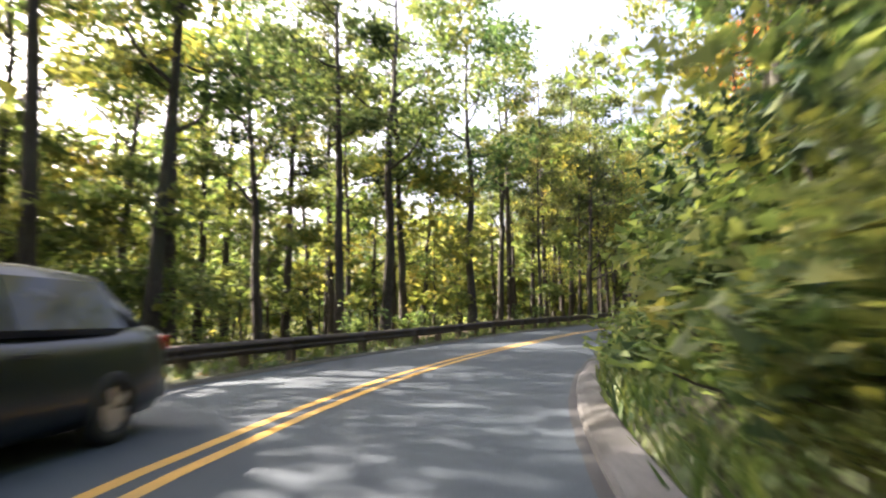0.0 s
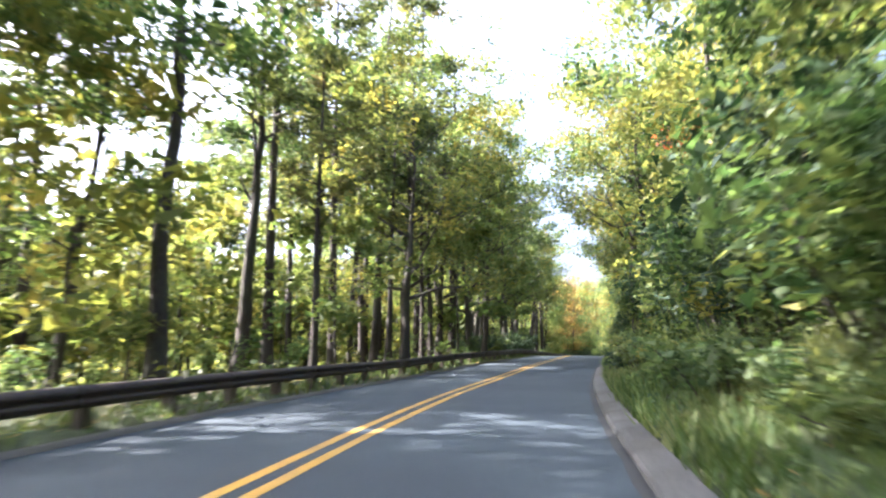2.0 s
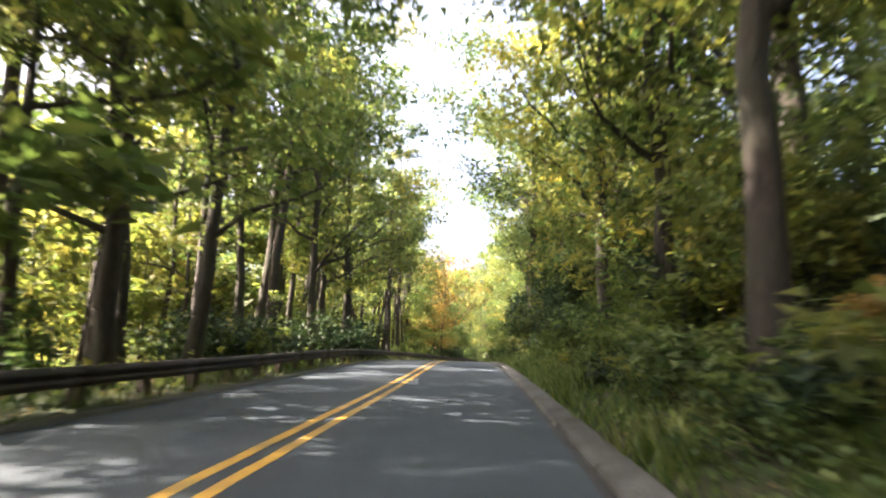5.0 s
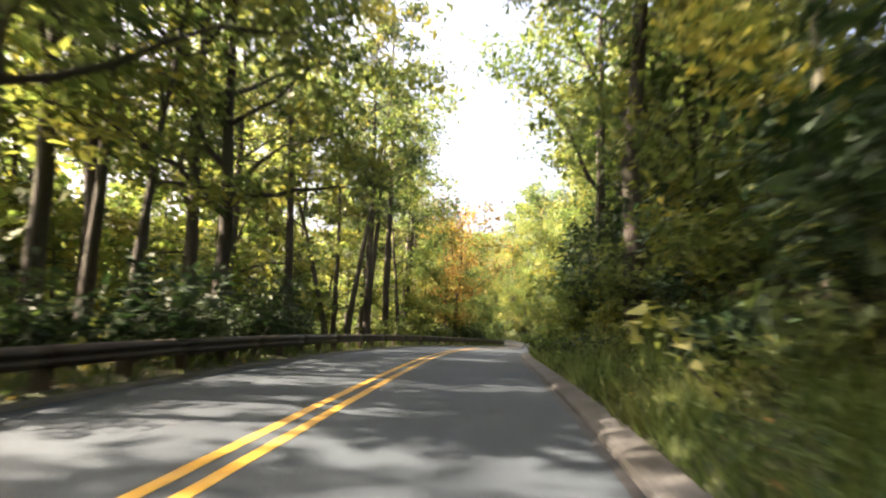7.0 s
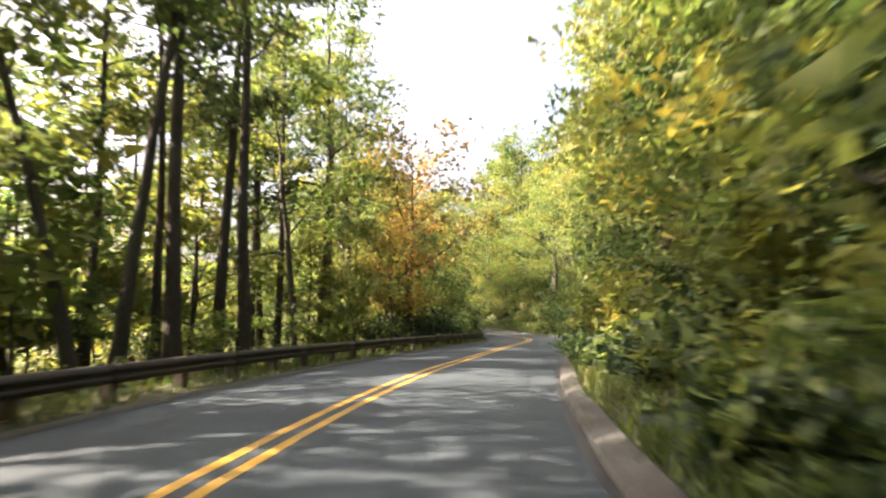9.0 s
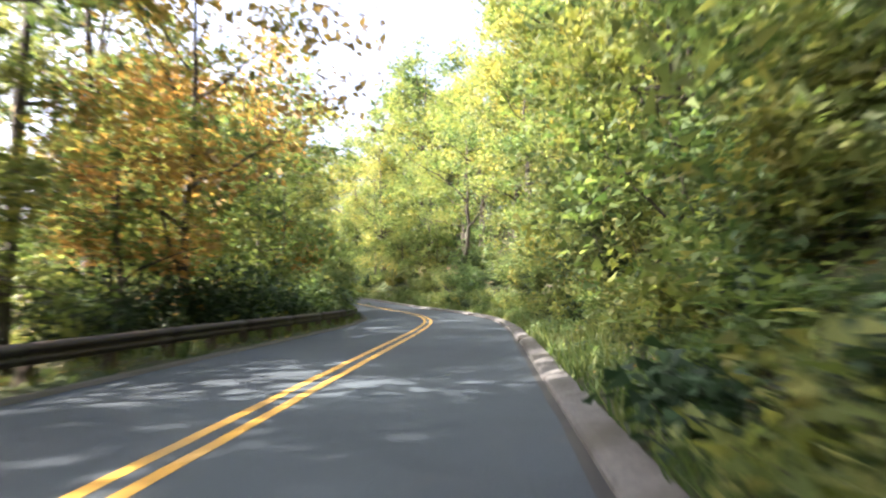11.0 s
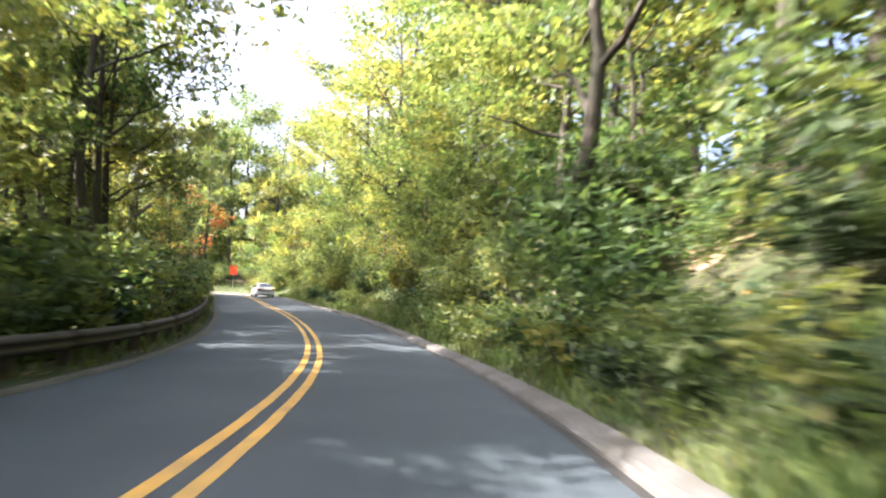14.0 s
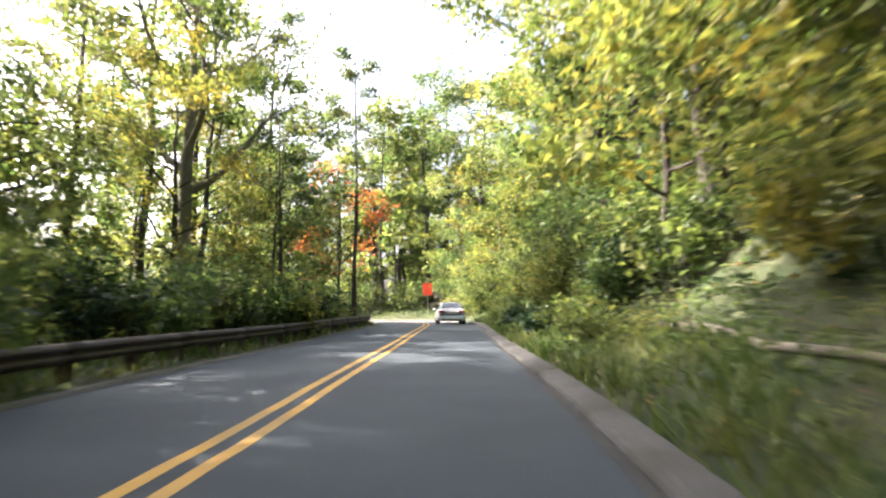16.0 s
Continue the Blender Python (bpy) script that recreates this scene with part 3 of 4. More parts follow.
dark_oak = make_tree("oak_tree", 221, 12, 0.26, 0.3, 5.0, 8, 1100, M_LEAF_LIGHT, 0.24, M_BARK, 0.02, 0.7, limb_rise=(0.2, 1.0), thick=0.7, wave=0.5, label="crooked oak with bare dark limbs among leafy trees")

PLACED = []


def put(protos, x, y, rng, lo=0.85, hi=1.15, turn=None, low=None, first=False):
    ob = protos[rng.randint(len(protos))] if isinstance(protos, list) else protos
    s = rng.uniform(lo, hi)
    z = land(x, y) if low is None else low
    m = Matrix.LocRotScale((x, y, z - 0.02), Euler((rng.normal(0, 0.02), rng.normal(0, 0.02), rng.uniform(0, 6.28) if turn is None else radians(turn))), (s, s, s * rng.uniform(0.92, 1.1)))
    new_ob = copy_thing(ob, Matrix())
    new_ob.matrix_basis = m
    PLACED.append((x, y))
    return new_ob


rng = np.random.RandomState(5)
# Trees whose places are known one by one.
for x, y, kind, lo, turn in [
        (-10.9, 13.0, "p", 1.0, None), (-8.9, 15.0, "o0", 0.95, None), (-10.2, 19.4, "p", 0.95, None), (-7.6, 21.4, "f", 0.8, 150), (-8.4, 27.1, "p", 0.9, None),
        (-4.2, 37.1, "o1", 0.8, None), (-2.8, 41.0, "f", 0.75, 20), (3.9, 46.7, "p", 1.1, None), (6.5, 43.5, "y", 1.0, None), (14.0, 61.8, "p", 1.05, None),
        (9.2, 55.0, "p", 0.9, None), (11.5, 63.0, "p", 0.9, None), (18.9, 77.3, "o1", 0.8, None), (19.6, 71.9, "p", 0.85, None), (26.7, 78.2, "o3", 0.7, None),
        (13.0, 70.8, "p", 1.0, None), (9.0, 50.0, "p", 0.85, None), (5.0, 57.0, "p", 0.95, None), (16.0, 68.5, "p", 0.85, None),
        (23.2, 76.6, "o2", 1.1, None), (21.9, 73.0, "o0", 0.9, None), (25.6, 80.4, "o3", 1.0, 250), (27.0, 87.5, "o1", 0.7, None), (29.9, 90.6, "o0", 1.0, None),
        (36.9, 98.4, "l", 1.0, 155), (37.7, 97.9, "u", 1.0, -25), (39.1, 98.0, "p", 0.95, None), (41.4, 101.4, "p", 0.9, None), (40.9, 104.0, "p", 0.95, None),
        (44.5, 106.8, "o3", 0.85, 120), (44.3, 109.8, "p", 0.75, None), (54.4, 117.4, "n", 1.35, None), (52.0, 114.4, "n", 0.85, None), (33.0, 91.0, "p", 0.9, None),
        (62.4, 134.6, "m", 1.05, None), (56.5, 133.5, "o1", 0.75, None), (59.5, 139.5, "m", 0.8, None), (70.5, 152.0, "o0", 0.85, None), (69.0, 155.0, "p", 0.8, None),
        (72.0, 175.0, "s", 1.0, 40), (66.0, 163.0, "o1", 0.7, None), (64.0, 168.0, "p", 0.6, None), (77.7, 189.8, "r", 1.0, None), (78.8, 186.8, "p", 0.65, None),
        (75.3, 180.7, "p", 0.6, None), (79.4, 134.8, "d", 1.0, 100), (34.6, 66.0, "w", 1.0, None), (34.2, 63.3, "o3", 0.8, None), (8.2, 12.2, "o2", 0.8, None)]:
    proto = {"p": pines, "m": orange, "n": small_orange, "s": spreading, "r": red, "f": yfork, "y": youngs, "l": leaning, "u": upright, "w": pale, "d": dark_oak}.get(kind[0]) or oaks[int(kind[1])]
    put(proto, x, y, rng, lo * 0.98, lo * 1.02, turn)

for x, y, k in [(-14, 22, 1), (-19, 29, 3), (-13, 31, 1), (-20, 20, 3), (47.5, 113.5, 2), (44.0, 116.0, 0), (49.5, 120.0, 2), (52.5, 126.0, 0)]:
    put(oaks[k], x, y, rng, 0.95, 1.05)
# Tall trees beside the rail that shade the road.
for u, l, k in [(64, -7.6, 2), (68.5, -9.6, 3), (77, -7.4, 2), (83, -8.8, 0), (87, -10.5, 2), (36, -9.5, 2), (41.5, -10.5, 0), (9, -13, 2), (27, -10, 2), (32, -12, 0), (179, -11.5, 2), (184.5, -12.5, 0), (160, -8.6, 1), (171.5, -8.4, 1)]:
    x, y, _z0 = on_road(u, l)
    put(oaks[k], x, y, rng, 0.98, 1.08)
# Tall trees on the slope above the bend; light leaves to u 135 imitate sunlight.
for u, l, k in [(111, 9.5, 1), (115, 12, 3), (119, 9, 1), (123, 11.5, 3), (127, 9.2, 1), (131, 12, 3), (135, 9.5, 1), (117, 15, 1), (125, 16, 3), (133, 16, 1), (141, 11, 0), (146, 9.5, 2), (151, 12, 0), (156, 9.0, 1), (160, 12.5, 2), (165, 9.8, 3), (170, 12, 0), (176, 9.4, 1), (182, 11, 2), (190, 10.5, 0)]:
    x, y, _z0 = on_road(u, l)
    put(oaks[k], x, y, rng, 1.0, 1.12)
for u, l, k in [(62, 7.8, 0), (75, 8.2, 1), (85, 7.2, 0), (95, 7.0, 0), (108, 7.0, 1), (118, 7.2, 1), (128, 7.6, 1), (140, 8.0, 0), (152, 8.2, 1), (45, 8.4, 0), (30, 8.8, 1), (12, 8.6, 0), (165, 8.2, 1), (190, 8.0, 1)]:
    x, y, _z0 = on_road(u, l)
    put(rim_oaks[k], x, y, rng, 0.9, 1.1)
for u, l, k, s0 in [(62, 5.9, 0, 0.95), (68, 6.0, 1, 0.95), (61, -5.6, 1, 0.95), (52, 7.0, 1, 1.05), (58, 6.8, 0, 1.0), (50, -6.4, 0, 1.0), (57, -6.6, 1, 1.05), (183, 7.2, 1, 1.1), (193, 7.4, 0, 1.1), (201, 7.6, 1, 1.1), (194, -9, 1, 0.75), (189, -13, 1, 0.9), (177, -10.5, 1, 0.95), (178, -14, 0, 1.0), (184, -16, 1, 1.0), (172, -13, 1, 0.95), (177, -19.5, 0, 1.1)]:
    x, y, _z0 = on_road(u, l)
    put(rim_oaks[k], x, y, rng, s0, s0)
for u, l in [(105, 6.4), (111.5, 6.6), (116, 5.9), (123, 6.2), (131, 6.8), (170, 6.8), (177, 7.0), (184, 6.6), (197, 6.6)]:
    x, y, _z0 = on_road(u, l)
    put(edges[1 if u % 2 else 2], x, y, rng, 0.8, 1.0)
for u, l, s0 in [(46, 8.2, 0.75), (22, 8.4, 0.7)]:
    x, y, _z0 = on_road(u, l)
    put(red, x, y, rng, s0, s0)
put(thickets[0], 78.0, 133.2, rng, 0.9, 0.9)
put(thickets[2], 80.2, 134.2, rng, 0.9, 0.9)
put(youngs[0], 14.8, 54.2, rng, 1.1, 1.1)
# Tall pines that close the first bend, thin stems beside the rail.
for u, l, s0 in [(47, -9, 0.95), (51, -12, 1.0), (60, -10, 0.95), (69, -17, 1.05), (39, -18, 1.0), (30, -16, 0.95), (35, -21, 1.0), (24, -20, 1.0), (48, -6.6, 0.7), (52.5, -6.3, 0.62), (56, -6.8, 0.7), (59, -6.2, 0.6), (41, -6.9, 0.65)]:
    x, y, _z0 = on_road(u, l)
    put(pines, x, y, rng, s0, s0)
# Limbs that reach over the road.
for u, l, k, s0 in [(46, -5.0, 1, 0.95), (55, 5.0, 0, 0.95), (64, -5.2, 1, 0.95), (50, 5.4, 1, 0.9), (83, 5.3, 0, 1.1), (91, 5.6, 1, 1.0), (77, -5.6, 0, 1.05), (86, -5.8, 1, 1.05), (87.5, -7.6, 0, 1.1), (99, -12.5, 1, 1.1), (174, -7.8, 0, 0.9), (179, -9.0, 1, 0.85)]:
    x, y, _z0 = on_road(u, l)
    put(rim_oaks[k], x, y, rng, s0, s0)
# A leafy screen behind the rail of the second bend.
for i in range(7):
    x, y, _z0 = on_road(136 + i * 4.6 + rng.uniform(-0.8, 0.8), -rng.uniform(7.2, 9.6))
    put([edges[0], edges[2], edges[0], edges[1]][i % 4], x, y, rng, 0.85, 1.1)
# Only the light-leaved kind, so the leaf colour carries the sunlit green.
for i in range(7):
    x, y, _z0 = on_road(119 + i * 3.0 + rng.uniform(-0.6, 0.6), -rng.uniform(7.8, 9.6))
    put(edges[1], x, y, rng, 0.75, 0.9)
# The left side beyond the oak closes towards the sign.
for u, l, k, s0 in [(201, -7.2, 0, 1.0), (206, -8.5, 2, 1.0), (211, -9, 0, 1.1), (204, -13, 2, 1.1), (212, -14, 2, 1.1), (191, -14.5, 0, 1.0), (195, -16, 2, 1.0), (199, -18, 0, 1.1), (187, -12.5, 3, 1.0)]:
    x, y, _z0 = on_road(u, l)
    put(edges[k], x, y, rng, s0, s0)
# Crowns that close the slope above the ledge.
for u, l, k, s0 in [(164, 10.5, 2, 1.0), (168, 12.0, 2, 1.1), (172, 10.4, 0, 1.05), (176, 12.5, 2, 1.0), (171, 15, 2, 1.2), (180, 14.5, 2, 1.1), (184, 11, 2, 1.0), (160, 13.5, 2, 1.1)]:
    x, y, _z0 = on_road(u, l)
    put(edges[k], x, y, rng, s0, s0)
# Open strips in the woods where nothing tall grows.
GLADES = [((44, 93), (61.5, 132), 3.2), ((56, 108), (61.5, 130), 3.5), ((64, 140), (70, 172), 2.0), ((74, 150), (72, 174), 4.0)]


def clear_of(x, y, a, b, r):
    t = max(0.0, min(1.0, ((x - a[0]) * (b[0] - a[0]) + (y - a[1]) * (b[1] - a[1])) / ((b[0] - a[0]) ** 2 + (b[1] - a[1]) ** 2)))
    return (x - a[0] - t * (b[0] - a[0])) ** 2 + (y - a[1] - t * (b[1] - a[1])) ** 2 < r * r


# The woods: random, thinner far from the road.
def scatter(protos, count, side, near, far, gap, lo, hi, u0=-14.0, u1=235.0, power=1.3, low=False):
    done, tries = 0, 0
    while done < count and tries < count * 30:
        tries += 1
        u = rng.uniform(u0, u1)
        l = near + (far - near) * rng.uniform() ** power
        x, y, _z0 = on_road(u, side * l)
        _u1, l2, _z1 = road_coords(np.array([[x, y]]))
        if abs(l2[0]) < near - 0.3 or l2[0] * side < 0:
            continue
        if not low and any(clear_of(x, y, *g) for g in GLADES):
            continue
        if any((x - a) ** 2 + (y - b) ** 2 < gap * gap for a, b in PLACED):
            continue
        put(protos, x, y, rng, lo, hi)
        done += 1


scatter(pines, 20, -1, 8.5, 24, 2.4, 0.75, 1.1, -17)
scatter(oaks, 6, -1, 9.5, 15, 2.8, 0.85, 1.1, -5, 66)
scatter(far_oaks, 6, -1, 12, 24, 2.8, 0.85, 1.1, -17, 64)
scatter(far_oaks, 13, -1, 12.5, 22, 2.8, 0.75, 0.95, 150, 196)
scatter(far_oaks, 11, -1, 14, 34, 2.6, 0.75, 1.0, 96, 128)
scatter(far_oaks, 7, -1, 15, 28, 2.6, 0.8, 1.0, 62, 96)
scatter(far_oaks, 8, -1, 20, 40, 2.6, 0.8, 1.05, 0, 50)
scatter(pines, 4, -1, 8, 16, 2.4, 0.8, 1.0, 100, 124)
scatter(far_youngs, 16, -1, 11, 24, 1.8, 0.7, 1.1, 98, 130)
scatter(far_yellows, 56, -1, 11, 38, 1.7, 0.6, 1.2, 56, 99)
scatter(far_yellows, 76, -1, 10, 62, 1.7, 0.7, 1.4, -14, 60, 0.9)
scatter(oaks, 5, -1, 8.5, 16, 2.8, 0.8, 1.0, 175)
scatter(oaks, 14, 1, 10.0, 17, 2.8, 0.75, 1.1, -17)
scatter(youngs, 22, -1, 10, 20, 1.6, 0.7, 1.25, -17, 62)
scatter(far_youngs, 22, -1, 22, 40, 1.8, 0.9, 1.3, 0, 60)
scatter(youngs, 18, -1, 8.0, 17, 1.5, 0.7, 1.15, 128)
# The leafy edge of the bank: one tree about every five metres, bushes between and below.
for i in range(50):
    x, y, _z0 = on_road(-16 + i * 4.9 + rng.uniform(-1.2, 1.2), rng.uniform(7.3, 8.6))
    if abs(road_coords(np.array([[x, y]]))[1][0]) > 6.8 and not (35 <= i <= 38 and i % 2):
        put(edges, x, y, rng, 0.8, 1.15)
for i in range(84):
    x, y, _z0 = on_road(-16 + i * 2.9 + rng.uniform(-0.8, 0.8), rng.uniform(6.5, 7.8))
    if abs(road_coords(np.array([[x, y]]))[1][0]) > 6.0 and not (59 <= i <= 66 and i % 4):
        put(thickets, x, y, rng, 0.7, 1.1)
scatter(thickets, 34, 1, 8.5, 12, 1.4, 0.8, 1.2, -17)
scatter(edges, 12, 1, 9, 13, 1.8, 0.85, 1.15, -17)
scatter(thickets, 24, -1, 6.5, 14, 1.2, 0.7, 1.1, 150, 222)
scatter(thickets[:1] + thickets[2:], 40, -1, 5.9, 8.6, 1.0, 0.7, 1.05, 138, 214, low=True)
scatter(far_oaks, 8, 1, 11, 22, 2.4, 0.8, 1.05, 134, 172)
scatter(far_oaks, 22, -1, 24, 70, 2.6, 0.8, 1.15, -17, 52, 0.9)
scatter(far_oaks, 7, -1, 42, 75, 2.6, 0.8, 1.15, 52, 135, 0.9)
scatter(far_oaks, 16, -1, 24, 60, 2.6, 0.7, 1.0, 135, 190, 0.9)
scatter(far_oaks, 24, 1, 11, 22, 1.8, 0.9, 1.2, 120, 196)
scatter(edges, 10, 1, 9.5, 14, 1.5, 0.9, 1.2, 134, 158)
scatter(far_oaks, 10, 1, 13, 20, 2.8, 0.8, 1.15, -17, 250, 1.0)
scatter(far_youngs, 70, -1, 16, 50, 1.8, 0.7, 1.2, -17, 250, 1.0)
scatter(far_youngs, 8, 1, 12, 22, 1.8, 0.8, 1.3, -17, 250, 1.2)
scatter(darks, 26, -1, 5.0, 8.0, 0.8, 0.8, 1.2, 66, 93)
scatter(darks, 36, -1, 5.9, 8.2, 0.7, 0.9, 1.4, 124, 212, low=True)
scatter(shrubs, 26, -1, 4.9, 8, 0.7, 0.8, 1.3, 118, 222)
for i in range(104):
    x, y, _z0 = on_road(-16 + i * 2.35 + rng.uniform(-0.8, 0.8), rng.uniform(5.4, 6.6))
    if abs(road_coords(np.array([[x, y]]))[1][0]) > 5.2:
        if not clear_of(x, y, (84.0, 157.0), (83.0, 151.5), 1.0) and not clear_of(x, y, (70.1, 116.1), (66.5, 112.0), 1.5):
            put(shrubs, x, y, rng, 0.6, 1.1)
# Dark leaves here colour in the shaded hollow under the bank trees.
scatter(darks, 26, 1, 5.7, 8.8, 0.7, 1.0, 1.5, 70, 97)
scatter(darks, 10, 1, 6.2, 8.4, 0.8, 1.0, 1.4, 0, 20)
scatter(shrubs, 8, 1, 4.7, 5.8, 0.5, 0.7, 1.1, 1, 11)
scatter(shrubs, 16, 1, 4.7, 5.8, 0.5, 0.6, 1.05, 88, 112)
for i in range(110):
    x, y, _z0 = on_road(-15 + i * 2.05 + rng.uniform(-0.8, 0.8), rng.uniform(4.3, 5.5))
    if abs(road_coords(np.array([[x, y]]))[1][0]) > 4.2 and not clear_of(x, y, (70.1, 116.1), (66.5, 112.0), 1.3) and not clear_of(x, y, (84.0, 157.0), (83.0, 151.5), 1.1):
        put(lows, x, y, rng, 0.6, 1.1)
# Every second bush is dark-leaved, putting shade into the foot of the bank.
for i in range(58):
    x, y, _z0 = on_road(20 + i * 3.2 + rng.uniform(-1, 1), rng.uniform(5.6, 6.6))
    if not clear_of(x, y, (84.0, 157.0), (83.0, 151.5), 1.4) and not clear_of(x, y, (70.1, 116.1), (66.5, 112.0), 1.2):
        put([thickets[0], darks[0], thickets[2], darks[1]][i % 4], x, y, rng, 0.6, 0.85)
# More dark leaves in place of the shaded hollow under the trees.
scatter(darks, 12, 1, 5.8, 8.4, 0.7, 1.0, 1.5, 25, 50)
for a, b, near, kinds in ((-3, 14, 4.2, (1, 1, 0)), (36, 61, 4.3, (2, 0)), (86, 116, 4.0, (0, 2, 1)), (116, 134, 4.5, (1,)), (149, 178, 4.3, (0, 2, 1, 0))):
    for i in range(int((b - a) / 0.85)):
        x, y, _z0 = on_road(a + i * 0.85 + rng.uniform(-0.4, 0.4), rng.uniform(near, near + 0.8))
        if not clear_of(x, y, (84.0, 157.0), (83.0, 151.5), 1.1) and not clear_of(x, y, (70.1, 116.1), (66.5, 112.0), 1.3):
            put(lows[kinds[i % len(kinds)]], x, y, rng, 0.65, 1.05)
scatter(autumn, 3, 1, 5.0, 6.0, 0.3, 0.5, 0.8, 128, 135)
scatter(autumn, 3, 1, 5.4, 7.0, 0.3, 0.5, 0.8, 20, 110)
scatter(saplings, 50, -1, 4.9, 14, 0.7, 0.7, 1.2, -17)
# Unseen oaks beside and behind the start, added to cast shade into view.
for x, y in [(-24, -22), (-17, -28), (-11, -24), (-8.5, -10), (-9, -3), (-9, 3.5), (-12, -7), (-13, 1), (14, -12), (12, -28)]:
    put(oaks, x, y, rng, 0.6, 0.75)
# Beyond the bend the woods close the view.
for x, y in [(76, 226), (81, 224), (87, 220), (92, 216), (96, 208), (71, 228), (98, 200), (84, 230), (90, 227), (65, 229), (60, 229), (101, 192), (76, 233), (70, 234), (95, 222), (79, 240), (88, 236), (97, 231), (103, 212), (66, 240)]:
    if abs(road_coords(np.array([[x, y]]))[1][0]) > 6.5:
        if x < 80:
            put(pines if rng.uniform() < 0.5 else far_oaks, x, y, rng, 0.85, 1.1)
        else:
            put(oaks if rng.uniform() < 0.6 else edges, x, y, rng, 1.05, 1.4)
for i in range(36):
    x, y = rng.uniform(81, 116), rng.uniform(204, 250)
    if abs(road_coords(np.array([[x, y]]))[1][0]) > 7.5:
        put(far_oaks if i % 2 else far_youngs, x, y, rng, 1.0, 1.3)
for x, y in [(72, 216), (76, 219), (80, 217), (84, 214), (88, 211), (91, 206), (68, 219), (64, 221), (78, 222), (86, 219), (93, 211), (60, 222), (70, 223), (89, 216)]:
    if abs(road_coords(np.array([[x, y]]))[1][0]) > 5.5:
        put(thickets, x, y, rng, 0.9, 1.3)
for ob in oaks + youngs + pines + edges + shrubs + lows + darks + saplings + autumn + rim_oaks + thickets + far_oaks + far_youngs + far_yellows + [orange, small_orange, red, spreading, yfork, leaning, upright, pale, dark_oak]:
    for o in (*ob.children_recursive, ob):
        bpy.data.objects.remove(o)


def blades(name, ls, per_metre, u0, u1, height, mat, label, seed, wide=0.02):
    """Grass: bent blades on the verge."""
    r = np.random.RandomState(seed)
    n = int((u1 - u0) * per_metre)
    u, l = r.uniform(u0, u1, n), r.uniform(ls[0], ls[1], n)
    tuft = 0.5 + 0.5 * np.sin(u * 1.7 + 3 * np.sin(l * 2.1)) * np.sin(u * 0.43 + l)
    keep = r.uniform(0, 1, n) < 0.25 + 0.75 * tuft
    u, l, tuft = u[keep], l[keep], tuft[keep]
    n = len(u)
    c = np.stack([np.interp(u, US, CEN[:, i]) + np.interp(u, US, SIDE[:, i]) * l for i in range(3)], 1)
    c[:, 2] = np.interp(u, US, CEN[:, 2]) + rise(l, c[:, 0], c[:, 1]) - 0.02
    h = height * r.uniform(0.4, 1.2, n) * (0.5 + 0.7 * tuft)
    a = r.uniform(0, 6.28, n)
    side = np.stack([np.cos(a), np.sin(a), 0 * a], 1) * (wide * r.uniform(0.7, 1.6, n))[:, None]
    bend = np.stack([np.cos(a + 1.6), np.sin(a + 1.6), 0 * a], 1) * (h * r.uniform(0.2, 1.1, n))[:, None]
    tip = c + bend + np.stack([0 * h, 0 * h, h], 1)
    q = np.stack([c - side, c + side, tip + side * 0.25, tip - side * 0.25], 1)
    return tagged(new(name, quads_mesh(name, q, mat)), label, "grass", kind="stuff")


blades("grass", (3.46, 5.0), 260, -14, 215, 0.32, M_GRASS, "long green and straw-coloured grass on the verge", 1)
for a, b in ((14, 36), (60, 84), (134, 150)):
    blades("grass", (3.55, 5.9), 300, a, b, 0.42, M_GRASS, "tall green grass on the sloping verge", a, 0.012)
blades("grass", (-5.6, -3.58), 110, -14, 215, 0.26, M_GRASS, "grass and weeds growing under the guard rail", 2)


def litter(name, ls, n, u0, u1, label, seed):
    r = np.random.RandomState(seed)
    u, l = r.uniform(u0, u1, n), ls[0] + (ls[1] - ls[0]) * r.uniform(0, 1, n)
    c = np.stack([np.interp(u, US, CEN[:, i]) + np.interp(u, US, SIDE[:, i]) * l for i in range(3)], 1)
    c[:, 2] = np.interp(u, US, CEN[:, 2]) + rise(l, c[:, 0], c[:, 1]) + 0.02
    return tagged(new(name, quads_mesh(name, leaf_quads(c, 0.11, r, 0, 0.7, 0.95), M_LITTER)), label, "leaf litter", kind="stuff")


litter("fallen_leaves", (3.7, 8.0), 9000, -14, 215, "scattered brown fallen leaves on the bank", 7)
litter("fallen_leaves", (-9.0, -3.5), 9000, -14, 215, "scattered brown fallen leaves on the shoulder", 8)


def cover(name, ls, n, u0, u1, size, tall, mat, label, seed):
    """Low leafy growth over the land, in drifts."""
    r = np.random.RandomState(seed)
    u, l = r.uniform(u0, u1, n * 2), ls[0] + (ls[1] - ls[0]) * r.uniform(0, 1, n * 2) ** 1.2
    drift = 0.5 + 0.5 * np.sin(u * 0.9 + 2 * np.sin(l * 1.3)) * np.sin(l * 1.1 + u * 0.31)
    keep = r.uniform(0, 1, n * 2) < 0.2 + 0.7 * drift
    u, l, drift = u[keep], l[keep], drift[keep]
    c = np.stack([np.interp(u, US, CEN[:, i]) + np.interp(u, US, SIDE[:, i]) * l for i in range(3)], 1)
    c[:, 2] = np.interp(u, US, CEN[:, 2]) + rise(l, c[:, 0], c[:, 1]) + r.uniform(0.03, 1, len(u)) * tall * (0.3 + drift)
    return tagged(new(name, quads_mesh(name, leaf_quads(c, size, r, 0.1, 0.6, 0.7), mat)), label, "ground cover", kind="stuff")


